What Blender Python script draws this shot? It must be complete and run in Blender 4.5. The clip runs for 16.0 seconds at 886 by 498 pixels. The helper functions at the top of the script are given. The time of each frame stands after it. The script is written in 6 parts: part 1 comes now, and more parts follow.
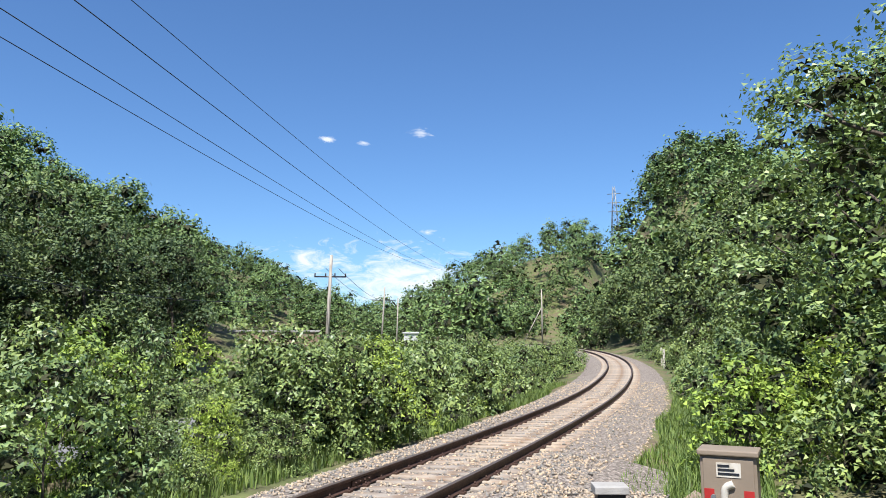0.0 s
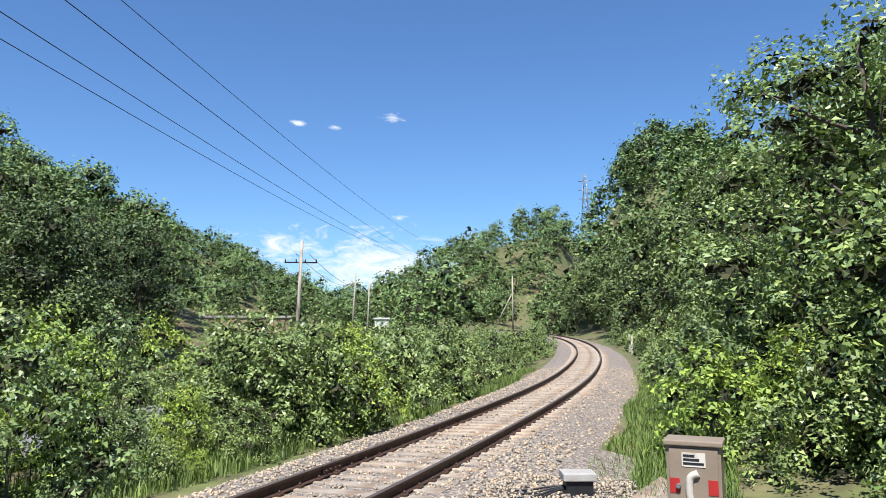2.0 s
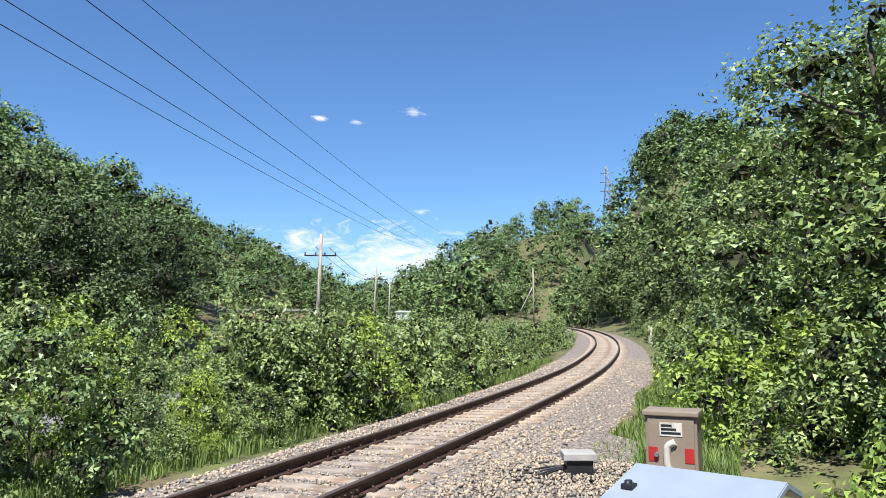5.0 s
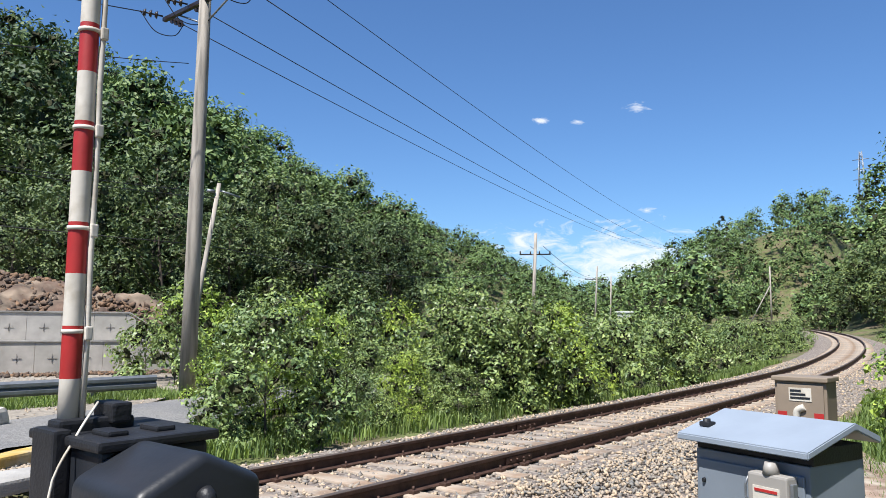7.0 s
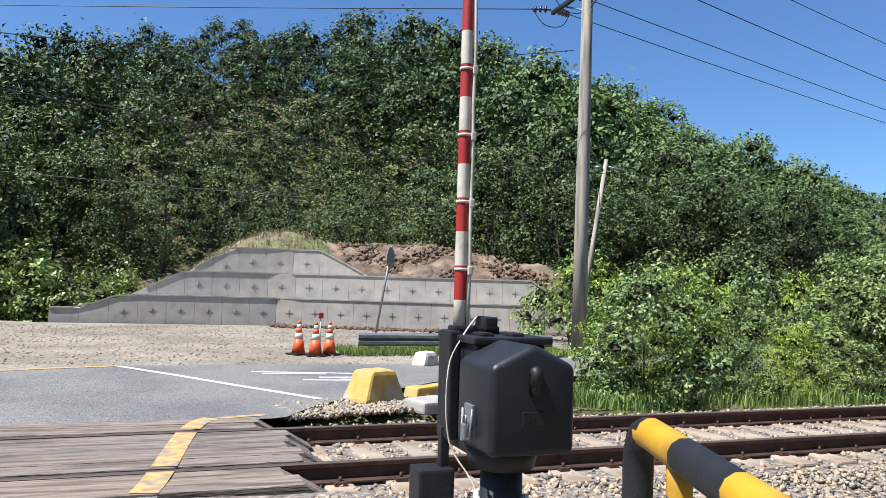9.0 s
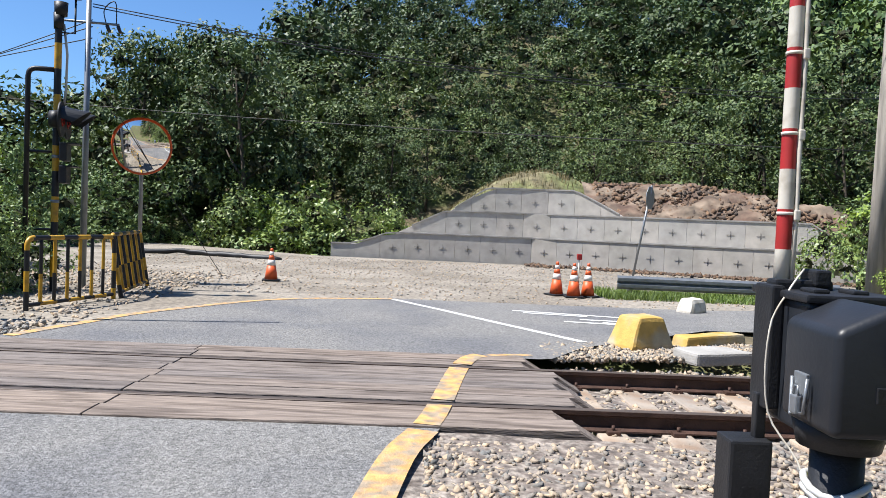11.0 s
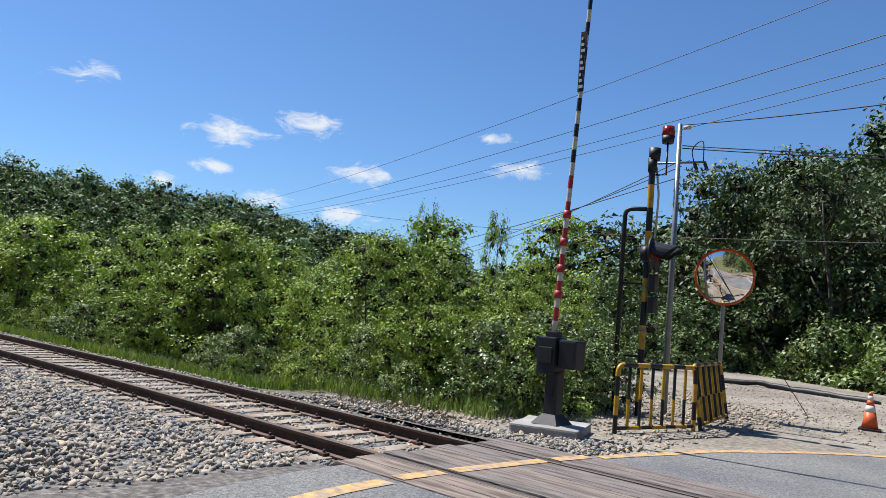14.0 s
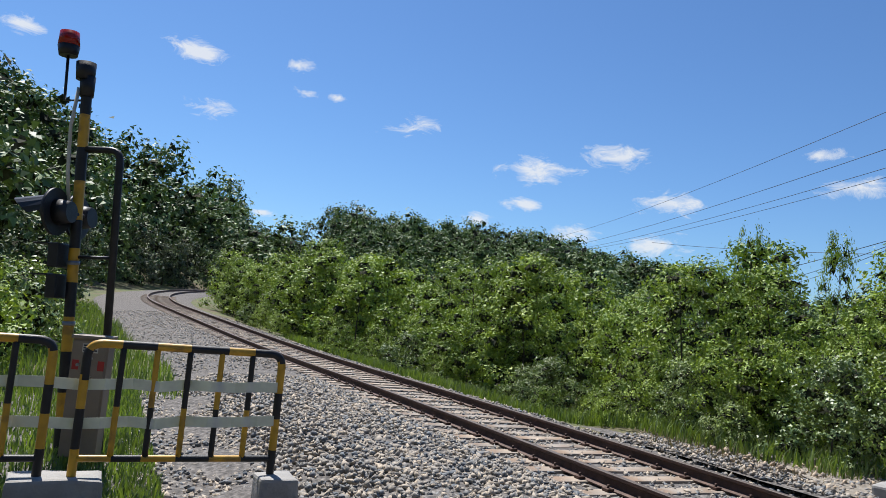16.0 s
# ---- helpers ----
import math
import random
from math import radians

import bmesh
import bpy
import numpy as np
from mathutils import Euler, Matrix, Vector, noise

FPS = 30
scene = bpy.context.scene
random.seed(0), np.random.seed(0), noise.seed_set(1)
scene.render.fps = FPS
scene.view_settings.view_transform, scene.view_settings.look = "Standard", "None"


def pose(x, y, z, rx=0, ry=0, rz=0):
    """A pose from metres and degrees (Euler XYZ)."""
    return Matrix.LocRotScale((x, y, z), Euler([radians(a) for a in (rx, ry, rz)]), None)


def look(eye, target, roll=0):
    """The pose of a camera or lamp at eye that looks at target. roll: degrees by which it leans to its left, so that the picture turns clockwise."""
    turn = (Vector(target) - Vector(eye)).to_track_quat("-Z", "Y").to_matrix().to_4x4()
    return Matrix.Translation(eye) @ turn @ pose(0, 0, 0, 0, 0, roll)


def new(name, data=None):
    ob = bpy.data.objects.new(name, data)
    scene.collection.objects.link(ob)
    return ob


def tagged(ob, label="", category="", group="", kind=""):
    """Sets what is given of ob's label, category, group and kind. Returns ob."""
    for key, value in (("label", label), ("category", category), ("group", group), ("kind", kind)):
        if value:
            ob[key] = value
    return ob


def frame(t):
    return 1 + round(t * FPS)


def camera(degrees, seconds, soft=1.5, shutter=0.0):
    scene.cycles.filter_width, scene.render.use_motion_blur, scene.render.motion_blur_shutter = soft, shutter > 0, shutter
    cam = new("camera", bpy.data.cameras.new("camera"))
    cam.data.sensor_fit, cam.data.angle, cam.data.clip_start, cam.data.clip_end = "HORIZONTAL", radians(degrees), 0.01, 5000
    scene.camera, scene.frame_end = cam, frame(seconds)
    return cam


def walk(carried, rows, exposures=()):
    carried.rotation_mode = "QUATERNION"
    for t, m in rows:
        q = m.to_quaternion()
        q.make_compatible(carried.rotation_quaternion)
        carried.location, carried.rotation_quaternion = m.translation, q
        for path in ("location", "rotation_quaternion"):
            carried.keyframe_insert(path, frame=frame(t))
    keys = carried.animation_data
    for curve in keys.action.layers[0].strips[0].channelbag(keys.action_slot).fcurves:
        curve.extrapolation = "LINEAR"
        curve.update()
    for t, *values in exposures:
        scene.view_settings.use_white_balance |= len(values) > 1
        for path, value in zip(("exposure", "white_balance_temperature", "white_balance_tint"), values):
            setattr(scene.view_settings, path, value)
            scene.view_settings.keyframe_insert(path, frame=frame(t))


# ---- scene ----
cam = camera(62.3, 16.0, soft=0.8)
PATH = [
    (0, (2.320, -3.820, 1.880), (4.153, -3.061, 2.135), -0.3),
    (0.5, (2.320, -3.820, 1.890), (4.161, -3.079, 2.134), -0.2),
    (1, (2.320, -3.820, 1.905), (4.171, -3.100, 2.139), -0.2),
    (1.5, (2.315, -3.820, 1.915), (4.174, -3.116, 2.138), -0.3),
    (2, (2.310, -3.820, 1.925), (4.175, -3.132, 2.141), -0.2),
    (2.5, (2.310, -3.825, 1.930), (4.178, -3.141, 2.140), -0.1),
    (3, (2.290, -3.835, 1.930), (4.156, -3.146, 2.137), 0.0),
    (5.3, (2.137, -4.24, 1.734), (3.971, -3.468, 1.93), -0.6),
    (5.5, (2.075, -4.315, 1.69), (3.889, -3.494, 1.887), -0.5),
    (6, (2.074, -4.495, 1.634), (3.796, -3.497, 1.832), 0.0),
    (6.5, (1.995, -4.799, 1.573), (3.636, -3.674, 1.773), 0.1),
    (7, (1.888, -5.064, 1.522), (3.425, -3.802, 1.726), 0.3),
    (7.5, (1.765, -5.331, 1.505), (3.13, -3.883, 1.71), 0.7),
    (8, (1.741, -5.595, 1.463), (2.869, -3.955, 1.659), 1.0),
    (8.5, (1.73, -5.775, 1.441), (2.641, -4.003, 1.617), 1.4),
    (9, (1.657, -5.898, 1.4), (2.349, -4.025, 1.513), 1.7),
    (9.2, (1.64, -5.942, 1.39), (2.228, -4.031, 1.449), 1.8),
    (11.3, (1.45, -5.609, 1.417), (1.319, -3.615, 1.334), 2.6),
    (11.5, (1.386, -5.608, 1.423), (1.114, -3.629, 1.335), 2.7),
    (12, (1.316, -5.576, 1.472), (0.771, -3.654, 1.372), 2.9),
    (12.5, (1.364, -5.515, 1.517), (0.604, -3.668, 1.43), 2.8),
    (13, (1.378, -5.478, 1.537), (0.399, -3.734, 1.572), 3.6),
    (13.5, (1.353, -5.43, 1.545), (0.177, -3.817, 1.668), 4.2),
    (14, (1.327, -5.41, 1.521), (-0.011, -3.933, 1.688), 4.8),
    (14.5, (1.189, -5.399, 1.484), (-0.287, -4.063, 1.683), 5.7),
    (15, (1.097, -5.312, 1.469), (-0.501, -4.128, 1.678), 5.7),
    (15.5, (1.016, -5.182, 1.477), (-0.703, -4.179, 1.675), 5.4),
    (16, (0.895, -5.051, 1.485), (-0.926, -4.246, 1.668), 5.4),
]
walk(cam, [(t, look(e, g, r)) for t, e, g, r in PATH], [(0, 1.0), (5.5, 1.0), (7, 0.92), (9, 0.98), (11.5, 1.0), (12.5, 0.86), (13.5, 0.74), (14.5, 0.64), (16, 0.6)])

# ---- sky and sun ----
SUN_AZ, SUN_EL = math.atan2(-0.14, -0.99), radians(60)
SUN_DIR = Vector((math.cos(SUN_AZ) * math.cos(SUN_EL), math.sin(SUN_AZ) * math.cos(SUN_EL), math.sin(SUN_EL)))
world = bpy.data.worlds.new("sky")
scene.world = world
world.use_nodes = True
wt = world.node_tree
wt.nodes.clear()
w_out = wt.nodes.new("ShaderNodeOutputWorld")
w_bg = wt.nodes.new("ShaderNodeBackground")
w_bg.inputs["Strength"].default_value = 0.064
w_sky = wt.nodes.new("ShaderNodeTexSky")
w_sky.sky_type, w_sky.sun_disc = 'NISHITA', False
w_sky.sun_elevation, w_sky.sun_rotation = SUN_EL, math.pi / 2 - SUN_AZ
w_sky.air_density, w_sky.dust_density, w_sky.ozone_density = 1.0, 0.3, 3.0
w_co = wt.nodes.new("ShaderNodeTexCoord")


def wmath(op, a, b=None, c=None):
    n = wt.nodes.new("ShaderNodeMath")
    n.operation = op
    for i, v in enumerate((a, b, c)):
        if v is None:
            continue
        if isinstance(v, (int, float)):
            n.inputs[i].default_value = v
        else:
            wt.links.new(v, n.inputs[i])
    return n.outputs[0]


# wispy clouds: one noise over the sky, thickened round a few directions (heading, height, width, thickness)
w_map = wt.nodes.new("ShaderNodeMapping")
w_map.inputs["Scale"].default_value = (1, 1, 2.4)
wt.links.new(w_co.outputs["Generated"], w_map.inputs["Vector"])
w_noise = wt.nodes.new("ShaderNodeTexNoise")
w_noise.inputs["Scale"].default_value, w_noise.inputs["Detail"].default_value, w_noise.inputs["Roughness"].default_value = 24.0, 9.0, 0.70
w_noise.inputs["Distortion"].default_value = 0.7
wt.links.new(w_map.outputs[0], w_noise.inputs["Vector"])
CLOUDS = [
    (31.6, 15.7, 1.2, 1.00), (28.8, 15.5, 1.3, 0.95), (24.2, 16.3, 2.0, 0.95), (23.7, 8.6, 1.3, 1.00), (25.5, 4.6, 15.0, 1.02), (19.0, 5.6, 9.0, 0.98), (33.0, 6.4, 8.0, 0.85), (176.4, 17.6, 4.0, 1.15), (175.0, 13.7, 3.0, 1.10), (168.8, 17.8, 2.4, 1.10),
    (165.5, 15.9, 1.4, 1.00), (168.3, 15.9, 2.0, 1.00), (-171.9, 16.7, 3.0, 1.00), (159.9, 14.4, 4.5, 0.85), (149.3, 11.8, 5.2, 1.25), (143.4, 13.4, 4.5, 1.10), (151.3, 9.3, 2.6, 0.90), (162.8, 7.6, 1.5, 1.00),
    (170.3, 6.6, 2.0, 1.00), (153.9, 7.8, 2.5, 1.10), (146.3, 7.2, 4.0, 1.00), (140.0, 6.8, 5.0, 1.00), (129.0, 13.6, 2.6, 1.00), (127.0, 11.3, 4.0, 1.10), (150.1, 9.3, 3.0, 1.00), (139.1, 9.9, 5.0, 1.00)]
mask = 0.0
for az, el, wide, amount in CLOUDS:
    d = Vector((math.cos(radians(az)) * math.cos(radians(el)), math.sin(radians(az)) * math.cos(radians(el)), math.sin(radians(el))))
    dot = wt.nodes.new("ShaderNodeVectorMath")
    dot.operation = 'DISTANCE'
    sc = wt.nodes.new("ShaderNodeVectorMath")
    sc.operation = 'MULTIPLY'
    sc.inputs[1].default_value = (1, 1, 2.6)
    wt.links.new(w_co.outputs["Generated"], sc.inputs[0])
    wt.links.new(sc.outputs[0], dot.inputs[0])
    dot.inputs[1].default_value = (d.x, d.y, d.z * 2.6)
    near = wmath('MULTIPLY', wmath('SUBTRACT', 1.0, wmath('MULTIPLY', dot.outputs["Value"], 1 / radians(wide))), amount)
    mask = near if mask == 0.0 else wmath('MAXIMUM', mask, near)
mask = wmath('MAXIMUM', mask, 0.0)
cover = wmath('MULTIPLY', wmath('MULTIPLY_ADD', w_noise.outputs[0], 1.5, wmath('MULTIPLY_ADD', mask, 0.74, -1.14)), 2.4)
cover = wmath('MINIMUM', wmath('MAXIMUM', cover, 0.0), 0.85)
w_mix = wt.nodes.new("ShaderNodeMix")
w_mix.data_type = 'RGBA'
wt.links.new(cover, w_mix.inputs["Factor"])
w_tint = wt.nodes.new("ShaderNodeMix")
w_tint.data_type, w_tint.blend_type = 'RGBA', 'MULTIPLY'
w_tint.inputs["Factor"].default_value = 1.0
w_tint.inputs["B"].default_value = (0.71, 0.98, 1.28, 1)
wt.links.new(w_sky.outputs[0], w_tint.inputs["A"])
wt.links.new(w_tint.outputs["Result"], w_mix.inputs["A"])
w_mix.inputs["B"].default_value = (8.5, 8.8, 9.2, 1)
wt.links.new(w_mix.outputs["Result"], w_bg.inputs["Color"])
wt.links.new(w_bg.outputs[0], w_out.inputs[0])
sun = new("sun", bpy.data.lights.new("sun", 'SUN'))
sun.data.energy, sun.data.angle, sun.data.color = 5.0, radians(0.55), (1.0, 0.97, 0.94)
sun.matrix_world = look((0, 0, 80), Vector((0, 0, 80)) - SUN_DIR)

# ---- materials ----
def mat(name, base, rough=0.8, var=0.25, scale=6.0, bump=0.0, bump_scale=40.0, metal=0.0, second=None, second_scale=1.2, second_amount=0.4,
        island=0.0, objects=0.0, translucent=0.0, gloss=0.5, stretch=(1, 1, 1)):
    base = tuple(0.8 * v for v in base)
    second = tuple(0.8 * v for v in second) if second else None
    m = bpy.data.materials.new(name)
    m.use_nodes = True
    nt = m.node_tree
    bsdf = nt.nodes["Principled BSDF"]
    bsdf.inputs["Roughness"].default_value, bsdf.inputs["Metallic"].default_value = rough, metal
    bsdf.inputs["Specular IOR Level"].default_value = gloss
    co = nt.nodes.new("ShaderNodeTexCoord")
    mp = nt.nodes.new("ShaderNodeMapping")
    mp.inputs["Scale"].default_value = stretch
    nt.links.new(co.outputs["Object"], mp.inputs["Vector"])

    def noise_tex(s, detail=4.0):
        n = nt.nodes.new("ShaderNodeTexNoise")
        n.inputs["Scale"].default_value, n.inputs["Detail"].default_value = s, detail
        nt.links.new(mp.outputs[0], n.inputs["Vector"])
        return n.outputs[0]

    def mix(kind, fac, a, b):
        n = nt.nodes.new("ShaderNodeMix")
        n.data_type, n.blend_type = 'RGBA', kind
        for key, v in (("Factor", fac), ("A", a), ("B", b)):
            if isinstance(v, (int, float)):
                n.inputs[key].default_value = v
            elif isinstance(v, tuple):
                n.inputs[key].default_value = (*v, 1)
            else:
                nt.links.new(v, n.inputs[key])
        return n.outputs["Result"]

    def ramp(v, lo, hi, to0=0.0, to1=1.0):
        n = nt.nodes.new("ShaderNodeMapRange")
        nt.links.new(v, n.inputs[0])
        for i, q in enumerate((lo, hi, to0, to1)):
            n.inputs[i + 1].default_value = q
        return n.outputs[0]

    col = tuple(base)
    if second:
        col = mix('MIX', ramp(noise_tex(second_scale, 6.0), 0.62 - second_amount * 0.5, 0.72 - second_amount * 0.3), col, tuple(second))
    if var:
        col = mix('MULTIPLY', 1.0, col, mix('MIX', ramp(noise_tex(scale, 8.0), 0.3, 0.7), (1 - var,) * 3, (1 + var,) * 3))
    for amount, node, out in ((island, "ShaderNodeNewGeometry", "Random Per Island"), (objects, "ShaderNodeObjectInfo", "Random")):
        if amount:
            src = nt.nodes.new(node).outputs[out]
            col = mix('MULTIPLY', 1.0, col, mix('MIX', src, (1 - amount, 1 - amount * 0.8, 1 - amount * 0.6), (1 + amount, 1 + amount * 0.7, 1 + amount * 0.2)))
    if isinstance(col, tuple):
        bsdf.inputs["Base Color"].default_value = (*col, 1)
    else:
        nt.links.new(col, bsdf.inputs["Base Color"])
    if bump:
        b = nt.nodes.new("ShaderNodeBump")
        b.inputs["Strength"].default_value, b.inputs["Distance"].default_value = bump, 0.02
        nt.links.new(noise_tex(bump_scale, 6.0), b.inputs["Height"])
        nt.links.new(b.outputs[0], bsdf.inputs["Normal"])
    if translucent:
        tr = nt.nodes.new("ShaderNodeBsdfTranslucent")
        ms = nt.nodes.new("ShaderNodeMixShader")
        ms.inputs[0].default_value = translucent
        if isinstance(col, tuple):
            tr.inputs[0].default_value = (*col, 1)
        else:
            nt.links.new(mix('MULTIPLY', 1.0, col, (1.25, 1.3, 0.5)), tr.inputs[0])
        nt.links.new(bsdf.outputs[0], ms.inputs[1])
        nt.links.new(tr.outputs[0], ms.inputs[2])
        nt.links.new(ms.outputs[0], nt.nodes["Material Output"].inputs[0])
    return m


M_SOIL = mat("soil and weeds", (0.10, 0.12, 0.035), 0.95, 0.4, 2.0, 0.6, 20, second=(0.14, 0.11, 0.06), second_scale=0.35, second_amount=0.35)
M_BALLAST = mat("ballast bed", (0.30, 0.26, 0.22), 0.95, 0.55, 16.0, 1.0, 22, second=(0.16, 0.13, 0.11), second_scale=14, second_amount=0.5)
M_STONE = mat("ballast stone", (0.37, 0.312, 0.258), 0.9, 0.2, 30, 0.4, 60, island=0.5)
M_STONE_GREY = mat("grey ballast stone", (0.34, 0.315, 0.295), 0.9, 0.2, 30, 0.4, 60, island=0.55)
M_BALLAST_GREY = mat("grey ballast bed", (0.19, 0.172, 0.155), 0.95, 0.55, 16.0, 1.0, 22, second=(0.10, 0.09, 0.08), second_scale=14, second_amount=0.5)
M_RAIL = mat("rusty rail", (0.085, 0.045, 0.032), 0.65, 0.35, 9.0, 0.3, 60, metal=0.35)
M_RAILTOP = mat("worn rail head", (0.11, 0.085, 0.07), 0.6, 0.2, 4.0, 0.1, 60, metal=0.3, stretch=(0.3, 6, 6))
M_SLEEPER = mat("weathered concrete sleeper", (0.40, 0.34, 0.28), 0.9, 0.3, 6.0, 0.4, 40, second=(0.24, 0.17, 0.12), second_scale=3.0, second_amount=0.4, objects=0.15)
M_PLANK = mat("weathered timber", (0.265, 0.222, 0.195), 0.88, 0.3, 4.0, 0.9, 11, second=(0.13, 0.105, 0.092), second_scale=1.6, second_amount=0.3, objects=0.16, stretch=(0.7, 7, 7), gloss=0.25)
M_ASPHALT = mat("old asphalt", (0.155, 0.157, 0.165), 0.92, 0.5, 42.0, 1.0, 65, second=(0.225, 0.22, 0.21), second_scale=0.55, second_amount=0.55)
M_GRAVEL = mat("gravel lot", (0.31, 0.275, 0.225), 0.95, 0.4, 14.0, 0.9, 26, second=(0.22, 0.19, 0.15), second_scale=0.4, second_amount=0.45)
M_YLINE = mat("worn yellow paint", (0.66, 0.37, 0.13), 0.75, 0.25, 12, 0.4, 60, second=(0.34, 0.27, 0.19), second_scale=7, second_amount=0.42)
M_WLINE = mat("white road paint", (0.66, 0.66, 0.64), 0.7, 0.2, 14, 0.3, 60)
M_LEAF_DARK = mat("oak leaves", (0.108, 0.162, 0.065), 0.55, 0.3, 0.25, island=0.5, translucent=0.06, objects=0.2, gloss=0.28)
# paler than the oaks nearby: lighter trees, plus distance haze put into the colour
M_LEAF_FAR = mat("pale hazed oak leaves", (0.150, 0.233, 0.086), 0.55, 0.3, 0.06, island=0.45, translucent=0.06, gloss=0.25)
M_LEAF_MID = mat("shrub leaves", (0.216, 0.309, 0.112), 0.45, 0.25, 0.8, island=0.42, translucent=0.1, objects=0.22, gloss=0.38)
M_LEAF_LIGHT = mat("acacia leaves", (0.285, 0.407, 0.082), 0.55, 0.25, 0.7, island=0.4, translucent=0.14, objects=0.18, gloss=0.28)
M_LEAF_NEAR = mat("slope oak leaves", (0.220, 0.319, 0.111), 0.48, 0.25, 0.3, island=0.42, translucent=0.1, objects=0.24, gloss=0.42)
M_LEAF_PINE = mat("pine needles", (0.133, 0.162, 0.097), 0.7, 0.3, 0.4, island=0.35, translucent=0.06, gloss=0.25)
# dark colour of the crown's core: paints the shade between leaf tufts
M_INNER_SHADE = mat("dark inner crown shade", (0.045, 0.05, 0.028), 0.9, 0.3, 2.0, island=0.4, gloss=0.15)
M_GRASS = mat("grass blades", (0.16, 0.24, 0.06), 0.65, 0.3, 0.7, island=0.4, translucent=0.3)
M_DRY = mat("dry grass", (0.25, 0.21, 0.125), 0.8, 0.3, 0.7, island=0.35, translucent=0.1, gloss=0.2)
M_BARK = mat("bark", (0.10, 0.08, 0.06), 0.95, 0.4, 8, 0.8, 20, stretch=(3, 3, 0.6))
M_CONC = mat("grey concrete", (0.40, 0.385, 0.36), 0.9, 0.16, 5.0, 0.35, 40, second=(0.30, 0.285, 0.26), second_scale=1.1, second_amount=0.4)
M_WALL = mat("precast wall panel", (0.50, 0.47, 0.43), 0.92, 0.14, 3.0, 0.3, 30, second=(0.44, 0.42, 0.38), second_scale=0.8, second_amount=0.4, objects=0.06)
M_POLE = mat("weathered concrete pole", (0.44, 0.395, 0.335), 0.9, 0.2, 6, 0.3, 40, second=(0.22, 0.2, 0.17), second_scale=3, second_amount=0.3, stretch=(3, 3, 0.3))
M_STEEL = mat("galvanised steel", (0.27, 0.29, 0.31), 0.45, 0.15, 8, 0.1, 50, metal=0.6)
M_BLACK = mat("black enamel", (0.018, 0.019, 0.022), 0.5, 0.25, 9, 0.15, 80, gloss=0.35)
M_CASE = mat("dark slate enamel", (0.020, 0.023, 0.029), 0.42, 0.2, 4, 0.06, 50, gloss=0.3)
M_YELLOW = mat("yellow enamel", (0.60, 0.33, 0.02), 0.45, 0.15, 7, 0.08, 50, second=(0.36, 0.2, 0.03), second_scale=6, second_amount=0.22)
M_RED = mat("red enamel", (0.40, 0.022, 0.02), 0.5, 0.15, 8, 0.05, 50)
M_WHITE = mat("off-white enamel", (0.62, 0.58, 0.50), 0.6, 0.12, 6, 0.05, 50, second=(0.45, 0.40, 0.32), second_scale=9, second_amount=0.2)
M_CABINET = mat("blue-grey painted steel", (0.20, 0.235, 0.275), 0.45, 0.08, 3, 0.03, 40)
# lid colour: the body's blue-grey, about a third lighter
M_LID = mat("lighter blue-grey lid steel", (0.27, 0.315, 0.37), 0.45, 0.08, 3, 0.03, 40)
M_CREAM = mat("cream plastic", (0.55, 0.52, 0.45), 0.5, 0.08, 5)
M_OLIVE = mat("brown-grey painted steel", (0.26, 0.205, 0.15), 0.55, 0.12, 4, 0.05, 40)
M_ORANGE = mat("orange plastic", (0.72, 0.11, 0.02), 0.5, 0.1, 6)
M_REFLECT = mat("white reflective band", (0.72, 0.70, 0.66), 0.5, 0.08, 6)
M_CERAMIC = mat("brown insulator", (0.03, 0.022, 0.02), 0.3, 0.1, 6)
M_WIRE = mat("cable", (0.018, 0.018, 0.02), 0.6, 0.0)
M_MIRROR = mat("mirror", (1.1, 1.1, 1.08), 0.03, 0.0, metal=1.0)
M_ROCK = mat("red-brown cut earth", (0.125, 0.075, 0.052), 0.95, 0.6, 1.6, 1.0, 6, second=(0.21, 0.16, 0.115), second_scale=0.9, second_amount=0.45)
M_ROCKS = mat("red-brown broken rock", (0.155, 0.108, 0.082), 0.95, 0.3, 8, 0.6, 20, island=0.5, gloss=0.2)
M_MASONRY = mat("reddish masonry", (0.34, 0.215, 0.15), 0.9, 0.25, 1.5, 0.4, 12, second=(0.26, 0.2, 0.14), second_scale=0.7, second_amount=0.4)
M_DRY_BANK = mat("dry grassy earth", (0.19, 0.165, 0.09), 0.95, 0.45, 2.5, 0.9, 12, second=(0.17, 0.19, 0.07), second_scale=0.7, second_amount=0.45)
M_SOILBARE = mat("bare reddish soil", (0.27, 0.19, 0.14), 0.95, 0.35, 5, 0.7, 30, second=(0.34, 0.29, 0.23), second_scale=3, second_amount=0.35)
M_KERBY = mat("worn yellow painted concrete", (0.58, 0.37, 0.09), 0.75, 0.2, 6, 0.4, 40, second=(0.45, 0.38, 0.25), second_scale=2.5, second_amount=0.35)
M_TAPE = mat("translucent plastic tape", (0.70, 0.71, 0.72), 0.3, 0.1, 9, translucent=0.2)
M_LAMP = mat("red lamp lens", (0.36, 0.014, 0.01), 0.2, 0.1, 20, translucent=0.2)
M_BOOTH = mat("white booth wall", (0.62, 0.63, 0.63), 0.6, 0.08, 1.0)
M_ANCHOR = mat("weathered anchor steel", (0.17, 0.16, 0.15), 0.8, 0.2, 9)
M_METER = mat("grey meter plastic", (0.33, 0.31, 0.28), 0.5, 0.08, 5)
M_GLASS = mat("dark window glass", (0.03, 0.04, 0.05), 0.08, 0.0)


